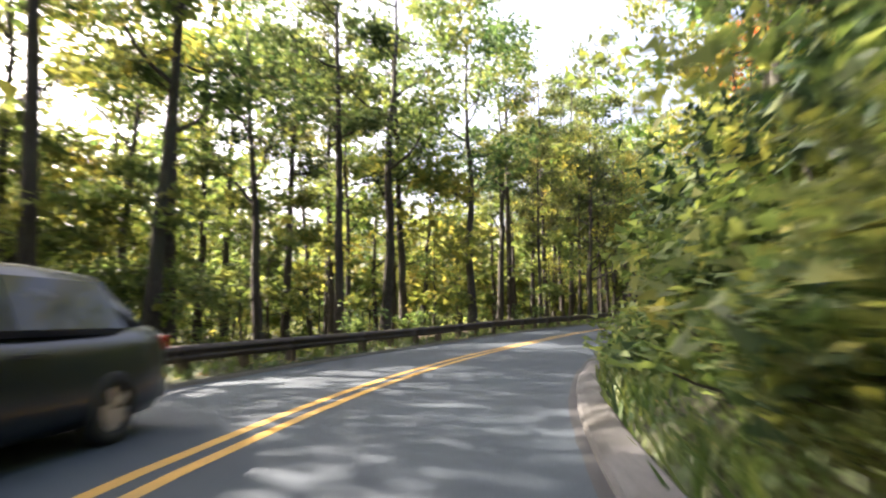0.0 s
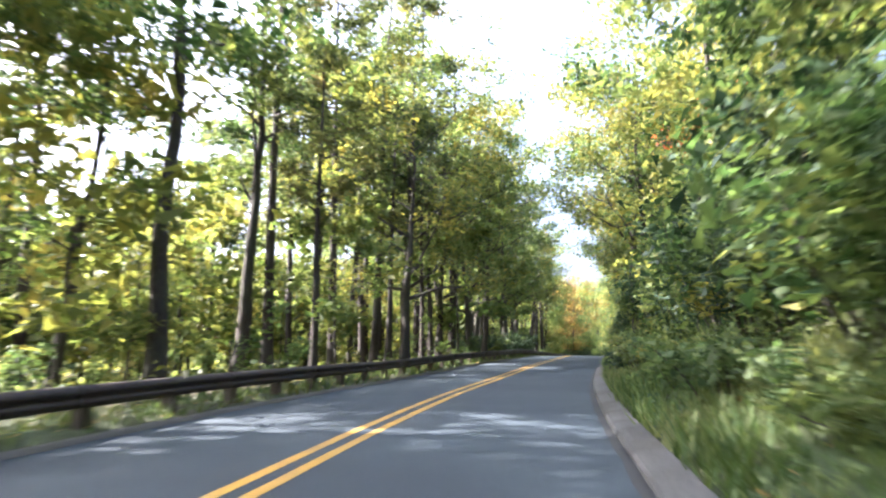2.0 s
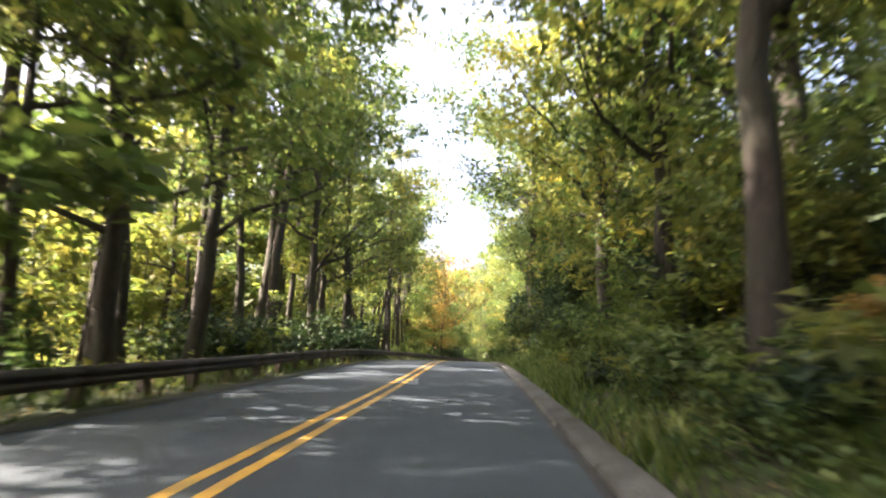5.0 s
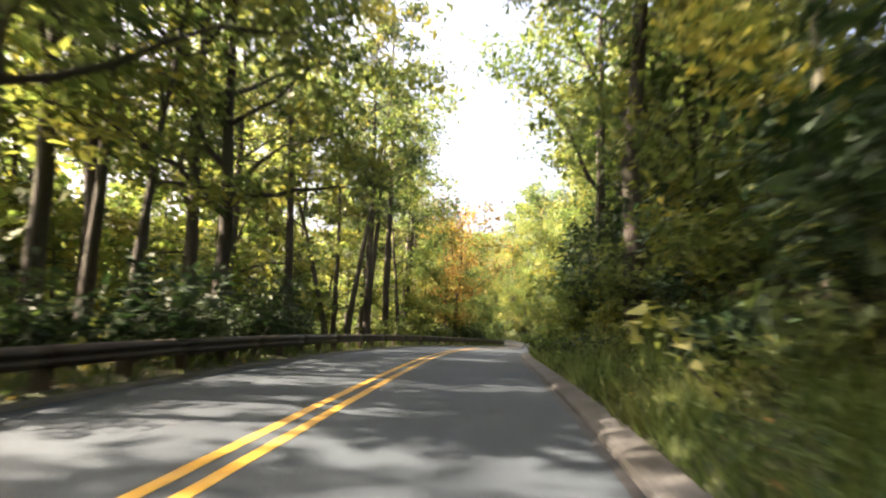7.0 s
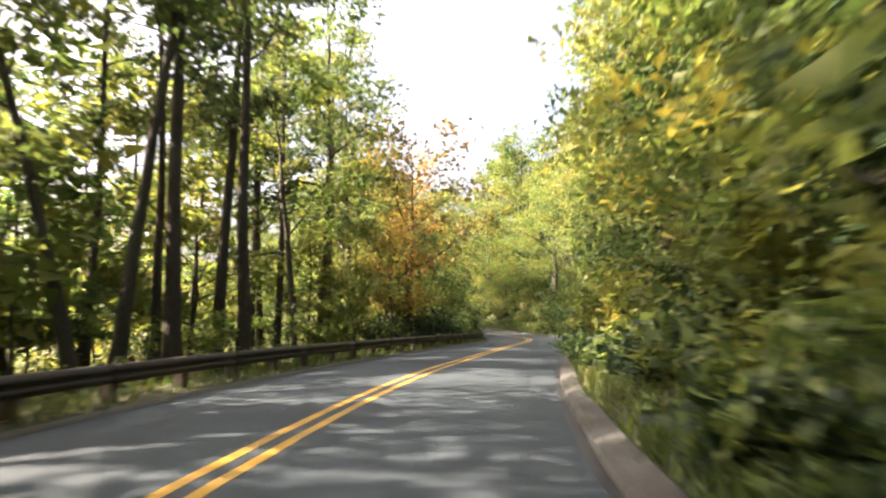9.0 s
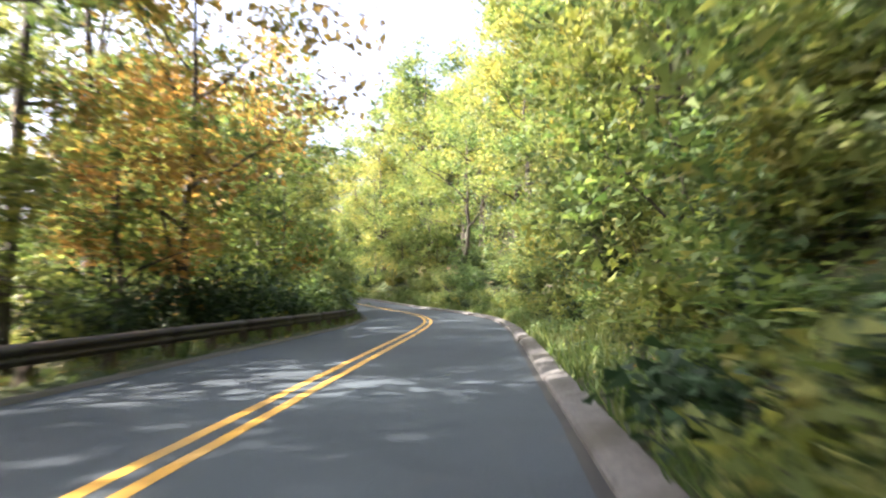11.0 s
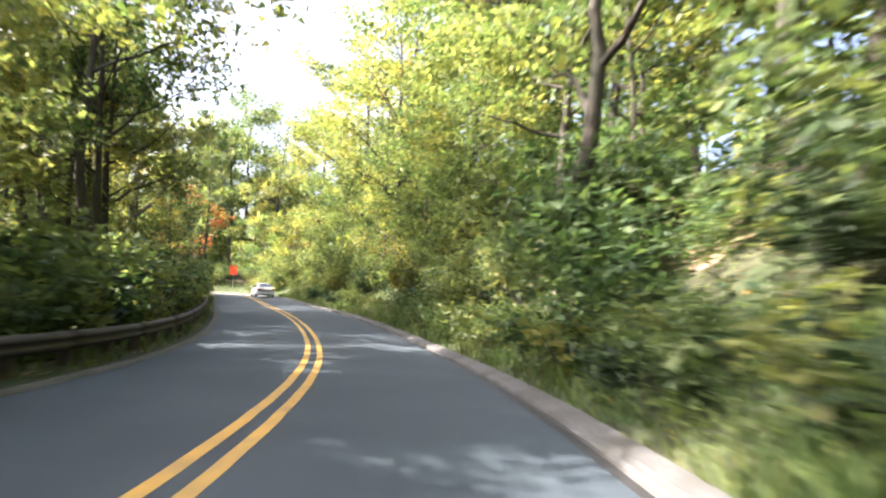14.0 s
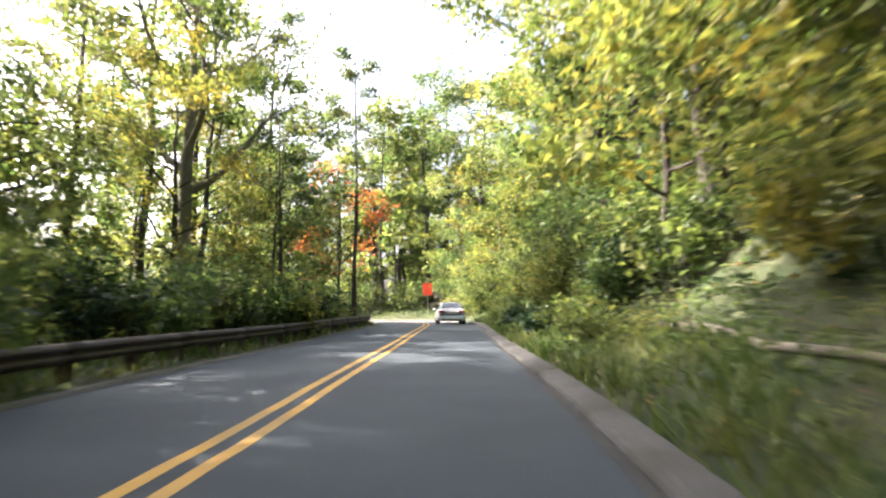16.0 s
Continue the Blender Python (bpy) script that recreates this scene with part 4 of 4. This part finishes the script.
cover("ground_cover", (4.5, 9.0), 44000, -17, 235, 0.13, 0.5, M_LEAF, "low leafy weeds and vines covering the bank", 21)
cover("ground_cover", (3.65, 5.6), 26000, -14, 215, 0.11, 0.34, M_LEAF, "low green weeds along the kerb", 24)
# Dark leaf layer that paints the bank's shade into its plant cover.
cover("ground_cover", (5.5, 13.0), 20000, -17, 235, 0.2, 0.6, M_LEAF_DARK, "dark green ferns and vines covering the bank, darkened to stand for shade", 22)
cover("undergrowth", (-75.0, -24.0), 15000, -17, 150, 0.6, 1.5, M_LEAF_LIGHT, "yellow-green brush deep in the woods", 25)
cover("undergrowth", (-30.0, -4.4), 32000, -17, 235, 0.26, 0.7, M_LEAF, "low yellow-green undergrowth on the forest floor", 23)


def far_woods(name, mat, seed, label, count):
    """The woods far from the road, on both sides: trunks and crowns of large clumps."""
    r = np.random.RandomState(seed)
    xy = np.stack([r.uniform(-130, 210, count), r.uniform(-60, 300, count)], 1)
    _fu, fl, fz = road_coords(xy)
    keep = ((fl < -60) & (fl > -160)) | ((fl > 20) & (fl < 90))
    xy, fl, fz = xy[keep], fl[keep], fz[keep]
    z = fz + rise(fl, xy[:, 0], xy[:, 1])
    polys = []
    for (x, y), z0 in zip(xy, z):
        h, wide = r.uniform(9, 16), r.uniform(2.4, 4.0)
        n = 130
        t = r.uniform(0.06, 1, n)
        a, q = r.uniform(0, 6.28, n), np.sqrt(r.uniform(0, 1, n)) * wide * np.sqrt(np.clip(1.15 - t, 0.05, 1))
        c = np.stack([x + q * np.cos(a), y + q * np.sin(a), z0 + t * h], 1)
        polys.append(leaf_quads(c, 1.15, r, 0.2, 0.75, 0.5, True))
        for k in range(4):
            b0, b1 = k * 1.571, (k + 1) * 1.571
            p0, p1 = np.array([math.cos(b0), math.sin(b0), 0]) * 0.2, np.array([math.cos(b1), math.sin(b1), 0]) * 0.2
            base, top = np.array([x, y, z0 - 0.4]), np.array([x, y, z0 + h * 0.9])
            polys.append(np.array([[base + p0, base + p1, top]]))
    return tagged(new(name, quads_mesh(name, np.concatenate(polys), mat)), label, "woods", kind="stuff")


far_woods("distant_woods", M_LEAF, 31, "distant green woods beyond the roadside trees", 620)
far_woods("distant_woods", M_LEAF_YELLOW, 32, "distant yellowing woods beyond the roadside trees", 320)


# ---------------------------------------------------------------- guard rail
def guard_rail(u0, u1, l, top):
    root = tagged(new("guard_rail"), "rust-brown weathering-steel guard rail on timber posts", "guard rail")
    h = [0, -0.02, -0.07, -0.11, -0.155, -0.2, -0.24, -0.29, -0.31]
    d = [-0.02, 0.035, 0.075, 0.075, 0.0, 0.075, 0.075, 0.035, -0.02]
    front = [(l + a, top + b) for a, b in zip(d, h)]
    back = [(l + a - 0.012, top + b) for a, b in zip(d, h)][::-1]
    length = 3.81
    n = int((u1 - u0) / length)
    bm = bmesh.new()
    box(bm, -0.09, 0.09, -0.1, 0.1, -0.55, top - 0.02, 0.012)
    post = bpy.data.meshes.new("post")
    bm.to_mesh(post)
    bm.free()
    post.materials.append(M_POST)
    for i in range(n):
        a = u0 + i * length
        under("rail_beam", strip("rail_beam", front + back, a, a + length + 0.12, M_RUST, 0.64, True), root)
        for k in range(2):
            x, y, z = on_road(a + 0.3 + k * length / 2, l - 0.13)
            under("post", post, root, m=pose(x, y, z, 0, 0, heading_at(a)))
    bm = bmesh.new()
    box(bm, -0.02, 0.02, -0.05, 0.05, 0, 0.16, 0.006)
    x, y, z = on_road(29.3, l, top - 0.06)
    r = part("reflector", bm, M_PALE, root, "pale reflector plate on the rail")
    r.matrix_basis = pose(x, y, z, 0, 0, heading_at(29.3) + 60)
    return root


M_PALE = plain("pale_plate", (0.6, 0.52, 0.4), 0.6)
guard_rail(-15, 216, -3.82, 0.6)


# ---------------------------------------------------------------- boulders, logs, branches
def boulder(x, y, size, seed, lift=0.1, label="pale weathered boulder lying on the bank"):
    r = np.random.RandomState(seed)
    bm = bmesh.new()
    bmesh.ops.create_icosphere(bm, subdivisions=4, radius=1)
    off = Vector(r.uniform(-9, 9, 3))
    for v in bm.verts:
        p = v.co.copy()
        k = 1 + 0.22 * noise.noise(p * 0.9 + off) + 0.05 * noise.noise(p * 3 + off)
        for ax in ((0.8, 0.3, 0.5), (-0.6, 0.5, 0.6), (0.1, -0.9, 0.4), (-0.9, -0.3, 0.2), (0.1, 0.2, 1.0), (0.5, -0.6, 0.7)):
            q = p.dot(Vector(ax).normalized())
            if q > 0.7:
                k *= 0.7 / q
        v.co = Vector((p.x * size[0], p.y * size[1], p.z * size[2])) * k
    me = bpy.data.meshes.new("boulder")
    bm.to_mesh(me)
    bm.free()
    me.materials.append(M_ROCK)
    me.polygons.foreach_set("use_smooth", [True] * len(me.polygons))
    ob = tagged(new("boulder", me), label, "boulder")
    ob.matrix_basis = pose(x, y, land(x, y) + lift, 0, 0, r.uniform(0, 360))
    return ob


boulder(70.1, 116.1, (0.72, 0.62, 0.8), 17, 1.5 - land(70.1, 116.1))
boulder(68.4, 114.7, (0.9, 0.5, 0.3), 23, 0.0, "flat pale stone half buried in the bank")
_p = on_road(40, 6.6)
boulder(_p[0], _p[1], (0.5, 0.4, 0.35), 9)
_p = on_road(54, 5.3)
boulder(_p[0], _p[1], (0.3, 0.25, 0.2), 10)


def log(a, b, r0, r1, mat, label, seed, snag=3):
    r = np.random.RandomState(seed)
    a, b = np.array(a, float), np.array(b, float)
    n = 9
    t = np.linspace(0, 1, n)[:, None]
    p = a + (b - a) * t + r.normal(0, 0.035, (n, 3)) * np.sin(np.pi * t) * np.linalg.norm(b - a) * 0.2
    tubes = [tube(p, np.linspace(r0, r1, n), 8)]
    for i in range(snag):
        k = r.randint(2, n - 1)
        q = grow_path(p[k], r.normal(0, 1, 3) + np.array([0, 0, 0.6]), r.uniform(0.3, 0.9), r, 0.3, 0, 4)
        tubes.append(tube(q, r1 * 0.5 * np.linspace(1, 0.3, 4), 5))
    v, f = joined(tubes)
    return tagged(new("fallen_log", mesh_of("fallen_log", v, f, mat, True)), label, "log")


def bank_place(u, l, up=0.0):
    x, y, _z0 = on_road(u, l)
    return (x, y, land(x, y) + up)


log(bank_place(180.2, 5.05, 0.12), bank_place(174.9, 4.9, 0.08), 0.065, 0.04, M_DEADWOOD, "pale bare fallen log on the grassy bank", 3)
log(bank_place(106.5, 8.0, 0.3), bank_place(104.5, 5.4, 1.75), 0.17, 0.12, M_BARK, "dark fallen trunk leaning out of the bank", 5, 2)
log(bank_place(160, 5.8, 0.1), bank_place(162.4, 6.6, 0.12), 0.07, 0.04, M_DEADWOOD, "weathered broken branch on the bank", 8)

# ---------------------------------------------------------------- sign beyond the bend
def road_sign(x, y, base, turn):
    root = tagged(new("road_sign"), "blank orange-red warning panel on a steel post", "road sign")
    bm = bmesh.new()
    box(bm, -0.03, 0.03, -0.03, 0.03, -1.4, 3.1, 0.004)
    part("post", bm, M_STEEL, root, "galvanised steel post")
    bm = bmesh.new()
    box(bm, -0.46, 0.46, -0.065, -0.045, 2.0, 3.2, 0.008)
    part("panel", bm, M_SIGN, root, "fluorescent orange-red panel")
    bm = bmesh.new()
    box(bm, -0.4, 0.4, -0.045, -0.03, 2.25, 2.31, 0.003)
    part("bracket", bm, M_STEEL, root)
    bm = bmesh.new()
    box(bm, -0.4, 0.4, -0.045, -0.03, 2.9, 2.96, 0.003)
    part("bracket", bm, M_STEEL, root)
    root.matrix_basis = pose(x, y, base, 0, 0, turn)


M_STEEL = plain("galvanised_steel", (0.4, 0.4, 0.4), 0.45, 0.8)
M_SIGN = plain("sign_orange_red", (0.85, 0.07, 0.025), 0.5)
road_sign(85.7, 209.8, 1.35, -8)


# ---------------------------------------------------------------- cars
def glass_material():
    m, nt, b = base_material("car_glass", 0.08, 0, 0.35)
    b.inputs["Base Color"].default_value = (0.03, 0.036, 0.04, 1)
    b.inputs["Coat Weight"].default_value = 0.1
    return m


def paint(name, col, coat=0.8):
    m, nt, b = base_material(name, 0.32, 0, 0.5)
    nt.links.new(ramp_node(nt, noise_node(nt, 2.5, 3), [(0.3, tuple(c * 0.92 for c in col)), (0.7, col)]), b.inputs["Base Color"])
    b.inputs["Coat Weight"].default_value, b.inputs["Coat Roughness"].default_value = coat, 0.08
    return m


M_GLASS = glass_material()
M_TYRE = plain("tyre_rubber", (0.02, 0.02, 0.02), 0.85)
M_RIM = plain("alloy_rim", (0.5, 0.5, 0.52), 0.35, 0.9)
M_LAMP = plain("tail_lamp_red", (0.35, 0.015, 0.02), 0.15, 0, 0.6, 0.6)
M_BLACK = plain("black_plastic", (0.025, 0.025, 0.027), 0.6)
M_CHROME = plain("chrome_trim", (0.7, 0.7, 0.7), 0.15, 1.0)
M_HEAD = plain("head_lamp_clear", (0.55, 0.57, 0.6), 0.1, 0, 0.7, 0.8)


def loft(stations, ring):
    """Cross-sections (lists of x, z) at stations y, joined."""
    verts, faces, k = [], [], len(ring(stations[0]))
    for s in stations:
        verts += [(x, s[0], z) for x, z in ring(s)]
    for i in range(len(stations) - 1):
        for j in range(k):
            faces.append((i * k + j, i * k + (j + 1) % k, (i + 1) * k + (j + 1) % k, (i + 1) * k + j))
    faces += [tuple(range(k)), tuple((len(stations) - 1) * k + j for j in range(k))[::-1]]
    return verts, faces


def car(name, label, colour, length=4.65, width=1.82, height=1.44, deck=0.98, belt=0.95, rear_roof=0.85, tail=0.12):
    """Front towards +y. Body lofted over its length, cabin on top, glass set in proud panes."""
    root = tagged(new(name), label, "car")
    hw, L = width / 2, length

    def ring(s):
        y, w, z0, z1 = s
        return [(-w * 0.9, z0), (-w, z0 + 0.12), (-w * 1.0, z0 + 0.3), (-w * 0.985, z1 - 0.2), (-w * 0.93, z1 - 0.05), (-w * 0.8, z1), (-w * 0.3, z1 + 0.02), (w * 0.3, z1 + 0.02),
                (w * 0.8, z1), (w * 0.93, z1 - 0.05), (w * 0.985, z1 - 0.2), (w, z0 + 0.3), (w, z0 + 0.12), (w * 0.9, z0)]

    h = L / 2
    st = [(-h, hw * 0.86, 0.34, deck - 0.22), (-h + 0.05, hw * 0.93, 0.27, deck - 0.05), (-h + 0.2, hw * 0.97, 0.22, deck), (-h + 0.6, hw, 0.2, deck), (-h + 1.2, hw, 0.2, belt + 0.01), (0, hw, 0.2, belt),
          (h - 1.35, hw, 0.2, belt - 0.02), (h - 0.9, hw * 0.99, 0.2, belt - 0.08), (h - 0.35, hw * 0.95, 0.22, belt - 0.2), (h - 0.1, hw * 0.85, 0.26, belt - 0.33), (h, hw * 0.7, 0.32, belt - 0.45)]
    v, f = loft(st, ring)
    me = mesh_of("body", v, f, colour, True)
    body = under("body", me, root)

    def cab(s):
        y, wb, wt, z0, z1 = s
        return [(-wb, z0), (-wb * 0.5 - wt * 0.5, z0 * 0.45 + z1 * 0.55), (-wt, z1 - 0.06), (-wt * 0.85, z1 - 0.015), (-wt * 0.4, z1), (wt * 0.4, z1), (wt * 0.85, z1 - 0.015), (wt, z1 - 0.06), (wb * 0.5 + wt * 0.5, z0 * 0.45 + z1 * 0.55), (wb, z0)]

    rb, rt = -h + tail + 0.3, -h + tail + 0.3 + rear_roof
    ft, fb = 0.35, h - 1.0
    cs = [(rb, hw * 0.8, hw * 0.78, belt - 0.02, deck + 0.03), (rt, hw * 0.93, hw * 0.68, belt - 0.02, height - 0.04), ((rt + ft) / 2, hw * 0.95, hw * 0.7, belt - 0.02, height), (ft, hw * 0.94, hw * 0.68, belt - 0.02, height - 0.05), (fb, hw * 0.82, hw * 0.78, belt - 0.08, belt)]
    v, f = loft(cs, cab)
    under("roof", mesh_of("roof", v, f, colour, True), root)

    def pane(nm, q, lab=""):
        q = [Vector(p) for p in q]
        nrm = (q[1] - q[0]).cross(q[3] - q[0]).normalized() * 0.012
        vs = [p + nrm for p in q] + [p - nrm for p in q]
        return under(nm, mesh_of(nm, vs, [(0, 1, 2, 3), (7, 6, 5, 4), (0, 4, 5, 1), (1, 5, 6, 2), (2, 6, 7, 3), (3, 7, 4, 0)], M_GLASS), root, lab)

    lerp = lambda a, b, t: tuple(x + (y - x) * t for x, y in zip(a, b))
    a, b = (rb - 0.02, deck + 0.05), (rt - 0.02, height - 0.015)
    ya, za = lerp(a, b, 0.1)
    yb, zb = lerp(a, b, 0.9)
    pane("rear_window", [(-hw * 0.7, ya, za), (hw * 0.7, ya, za), (hw * 0.57, yb, zb), (-hw * 0.57, yb, zb)])
    a, b = (fb + 0.02, belt + 0.02), (ft + 0.02, height - 0.025)
    ya, za = lerp(a, b, 0.08)
    yb, zb = lerp(a, b, 0.92)
    pane("windscreen", [(hw * 0.72, ya, za), (-hw * 0.72, ya, za), (-hw * 0.58, yb, zb), (hw * 0.58, yb, zb)])
    for s in (-1, 1):
        zt = height - 0.13
        xb, xt = s * (hw * 0.945), s * (hw * 0.735)
        for y0, y1, t0, t1 in ((rb + 0.55, -0.12, rt + 0.05, -0.12), (-0.04, fb - 0.3, -0.04, ft + 0.03)):
            q = [(xb, y0, belt + 0.03), (xb, y1, belt + 0.03), (xt, t1, zt), (xt, t0, zt)]
            pane("side_window", q if s > 0 else q[::-1])
        bm = bmesh.new()
        box(bm, s * hw * 0.98, s * (hw + 0.2), fb - 0.38, fb - 0.26, belt, belt + 0.14, 0.03) if s > 0 else box(bm, -(hw + 0.2), -hw * 0.98, fb - 0.38, fb - 0.26, belt, belt + 0.14, 0.03)
        part("mirror", bm, colour, root)
        bm = bmesh.new()
        x0, x1 = sorted((s * hw * 0.5, s * hw * 0.93))
        box(bm, x0, x1, -h - 0.012, -h + 0.14, deck - 0.26, deck - 0.1, 0.025)
        part("tail_lamp", bm, M_LAMP, root, "dark red tail lamp")
        bm = bmesh.new()
        x0, x1 = sorted((s * hw * 0.45, s * hw * 0.85))
        box(bm, x0, x1, h - 0.3, h - 0.06, belt - 0.38, belt - 0.26, 0.03)
        part("head_lamp", bm, M_HEAD, root, "clear head lamp")
        for y0 in (-0.25, 0.75):
            bm = bmesh.new()
            x0, x1 = sorted((s * hw * 0.985, s * (hw + 0.025)))
            box(bm, x0, x1, y0 - 0.1, y0 + 0.1, belt - 0.17, belt - 0.14, 0.006)
            part("door_handle", bm, colour, root)
    bm = bmesh.new()
    box(bm, -hw * 0.9, hw * 0.9, -h - 0.05, -h + 0.12, 0.3, 0.55, 0.05)
    part("rear_bumper", bm, colour, root)
    bm = bmesh.new()
    box(bm, -hw * 0.75, hw * 0.75, -h - 0.056, -h + 0.1, 0.22, 0.34, 0.02)
    part("diffuser", bm, M_BLACK, root, "black plastic lower bumper")
    bm = bmesh.new()
    box(bm, -0.26, 0.26, -h - 0.028, -h + 0.06, deck - 0.3, deck - 0.16, 0.006)
    part("number_plate", bm, M_PALE, root, "plain pale number plate")
    bm = bmesh.new()
    box(bm, -0.42, 0.42, -h - 0.02, -h + 0.06, deck - 0.135, deck - 0.11, 0.005)
    part("trim_bar", bm, M_CHROME, root, "chrome trim bar")
    bm = bmesh.new()
    box(bm, -hw * 0.6, hw * 0.6, h - 0.1, h - 0.015, 0.38, 0.52, 0.02)
    part("grille", bm, M_BLACK, root, "black grille")
    ang = np.linspace(0, 2 * np.pi, 24, endpoint=False)
    prof = [(0.2, -0.1), (0.29, -0.105), (0.325, -0.07), (0.325, 0.07), (0.29, 0.105), (0.2, 0.1)]
    tv = [(x, r * math.cos(t), r * math.sin(t)) for t in ang for r, x in prof]
    tf = [(i * 6 + j, i * 6 + (j + 1) % 6, ((i + 1) % 24) * 6 + (j + 1) % 6, ((i + 1) % 24) * 6 + j) for i in range(24) for j in range(6)]
    tyre = mesh_of("tyre", tv, tf, M_TYRE, True)
    bm = bmesh.new()
    for sx in (-0.085, 0.085):
        for k in range(5):
            t0 = k * 2 * math.pi / 5
            ps = [(sx, 0.06 * math.cos(t0 - 0.9), 0.06 * math.sin(t0 - 0.9)), (sx, 0.21 * math.cos(t0 - 0.17), 0.21 * math.sin(t0 - 0.17)), (sx, 0.21 * math.cos(t0 + 0.17), 0.21 * math.sin(t0 + 0.17)), (sx, 0.06 * math.cos(t0 + 0.9), 0.06 * math.sin(t0 + 0.9))]
            bm.faces.new([bm.verts.new(p) for p in ps])
    r = bmesh.ops.create_cone(bm, cap_ends=True, segments=20, radius1=0.205, radius2=0.205, depth=0.14, matrix=Matrix.Rotation(radians(90), 4, 'Y'))
    rim = bpy.data.meshes.new("rim")
    bm.to_mesh(rim)
    bm.free()
    rim.materials.append(M_RIM)
    for x in (-hw + 0.09, hw - 0.09):
        for y in (-h + 0.98, h - 0.92):
            w = under("wheel", None, root, m=pose(x * 1.02, y, 0.325))
            under("tyre", tyre, w)
            under("rim", rim, w)
    return root


def park(ob, u, l, turn=0.0):
    p = on_road(u, l, -0.01)
    ob.matrix_basis = pose(p[0], p[1], p[2], 0, 0, heading_at(u) + turn)


white = car("sedan_car", "white four-door sedan with dark red tail lamps on the road", paint("white_paint", (0.74, 0.77, 0.82)))
park(white, 212.7, 1.6)
dark = car("hatchback_car", "dark blue-grey hatchback in the oncoming lane", paint("dark_paint", (0.004, 0.008, 0.016), 0.3), 4.5, 1.85, 1.58, 1.05, 1.0, 0.62, -0.05)
park(dark, 1.7, -1.95, 180)

# ---------------------------------------------------------------- kerb, piece by piece
kerb = tagged(new("kerb"), "weathered grey concrete kerb cast in lengths", "kerb", kind="structure")
_n, _len = int((R1 - R0 - 12) / 3.0), 3.0
_r = np.random.RandomState(12)
for _i in range(_n):
    _a0, _d = R0 + _i * _len, _r.normal(0, 0.006)
    _sec = [(LANE - 0.02 + _d, -0.2), (LANE + _d, 0.015), (LANE + 0.025 + _d, 0.05), (LANE + 0.1 + _d, 0.075), (LANE + 0.22 + _d, 0.095), (LANE + 0.31 + _d, 0.105), (LANE + 0.335 + _d, 0.09), (LANE + 0.34 + _d, -0.2)]
    under("kerb_stone", strip("kerb_stone", _sec, _a0 + 0.006, _a0 + _len - 0.006, M_CONCRETE, 1.0, True, smooth=False), kerb)
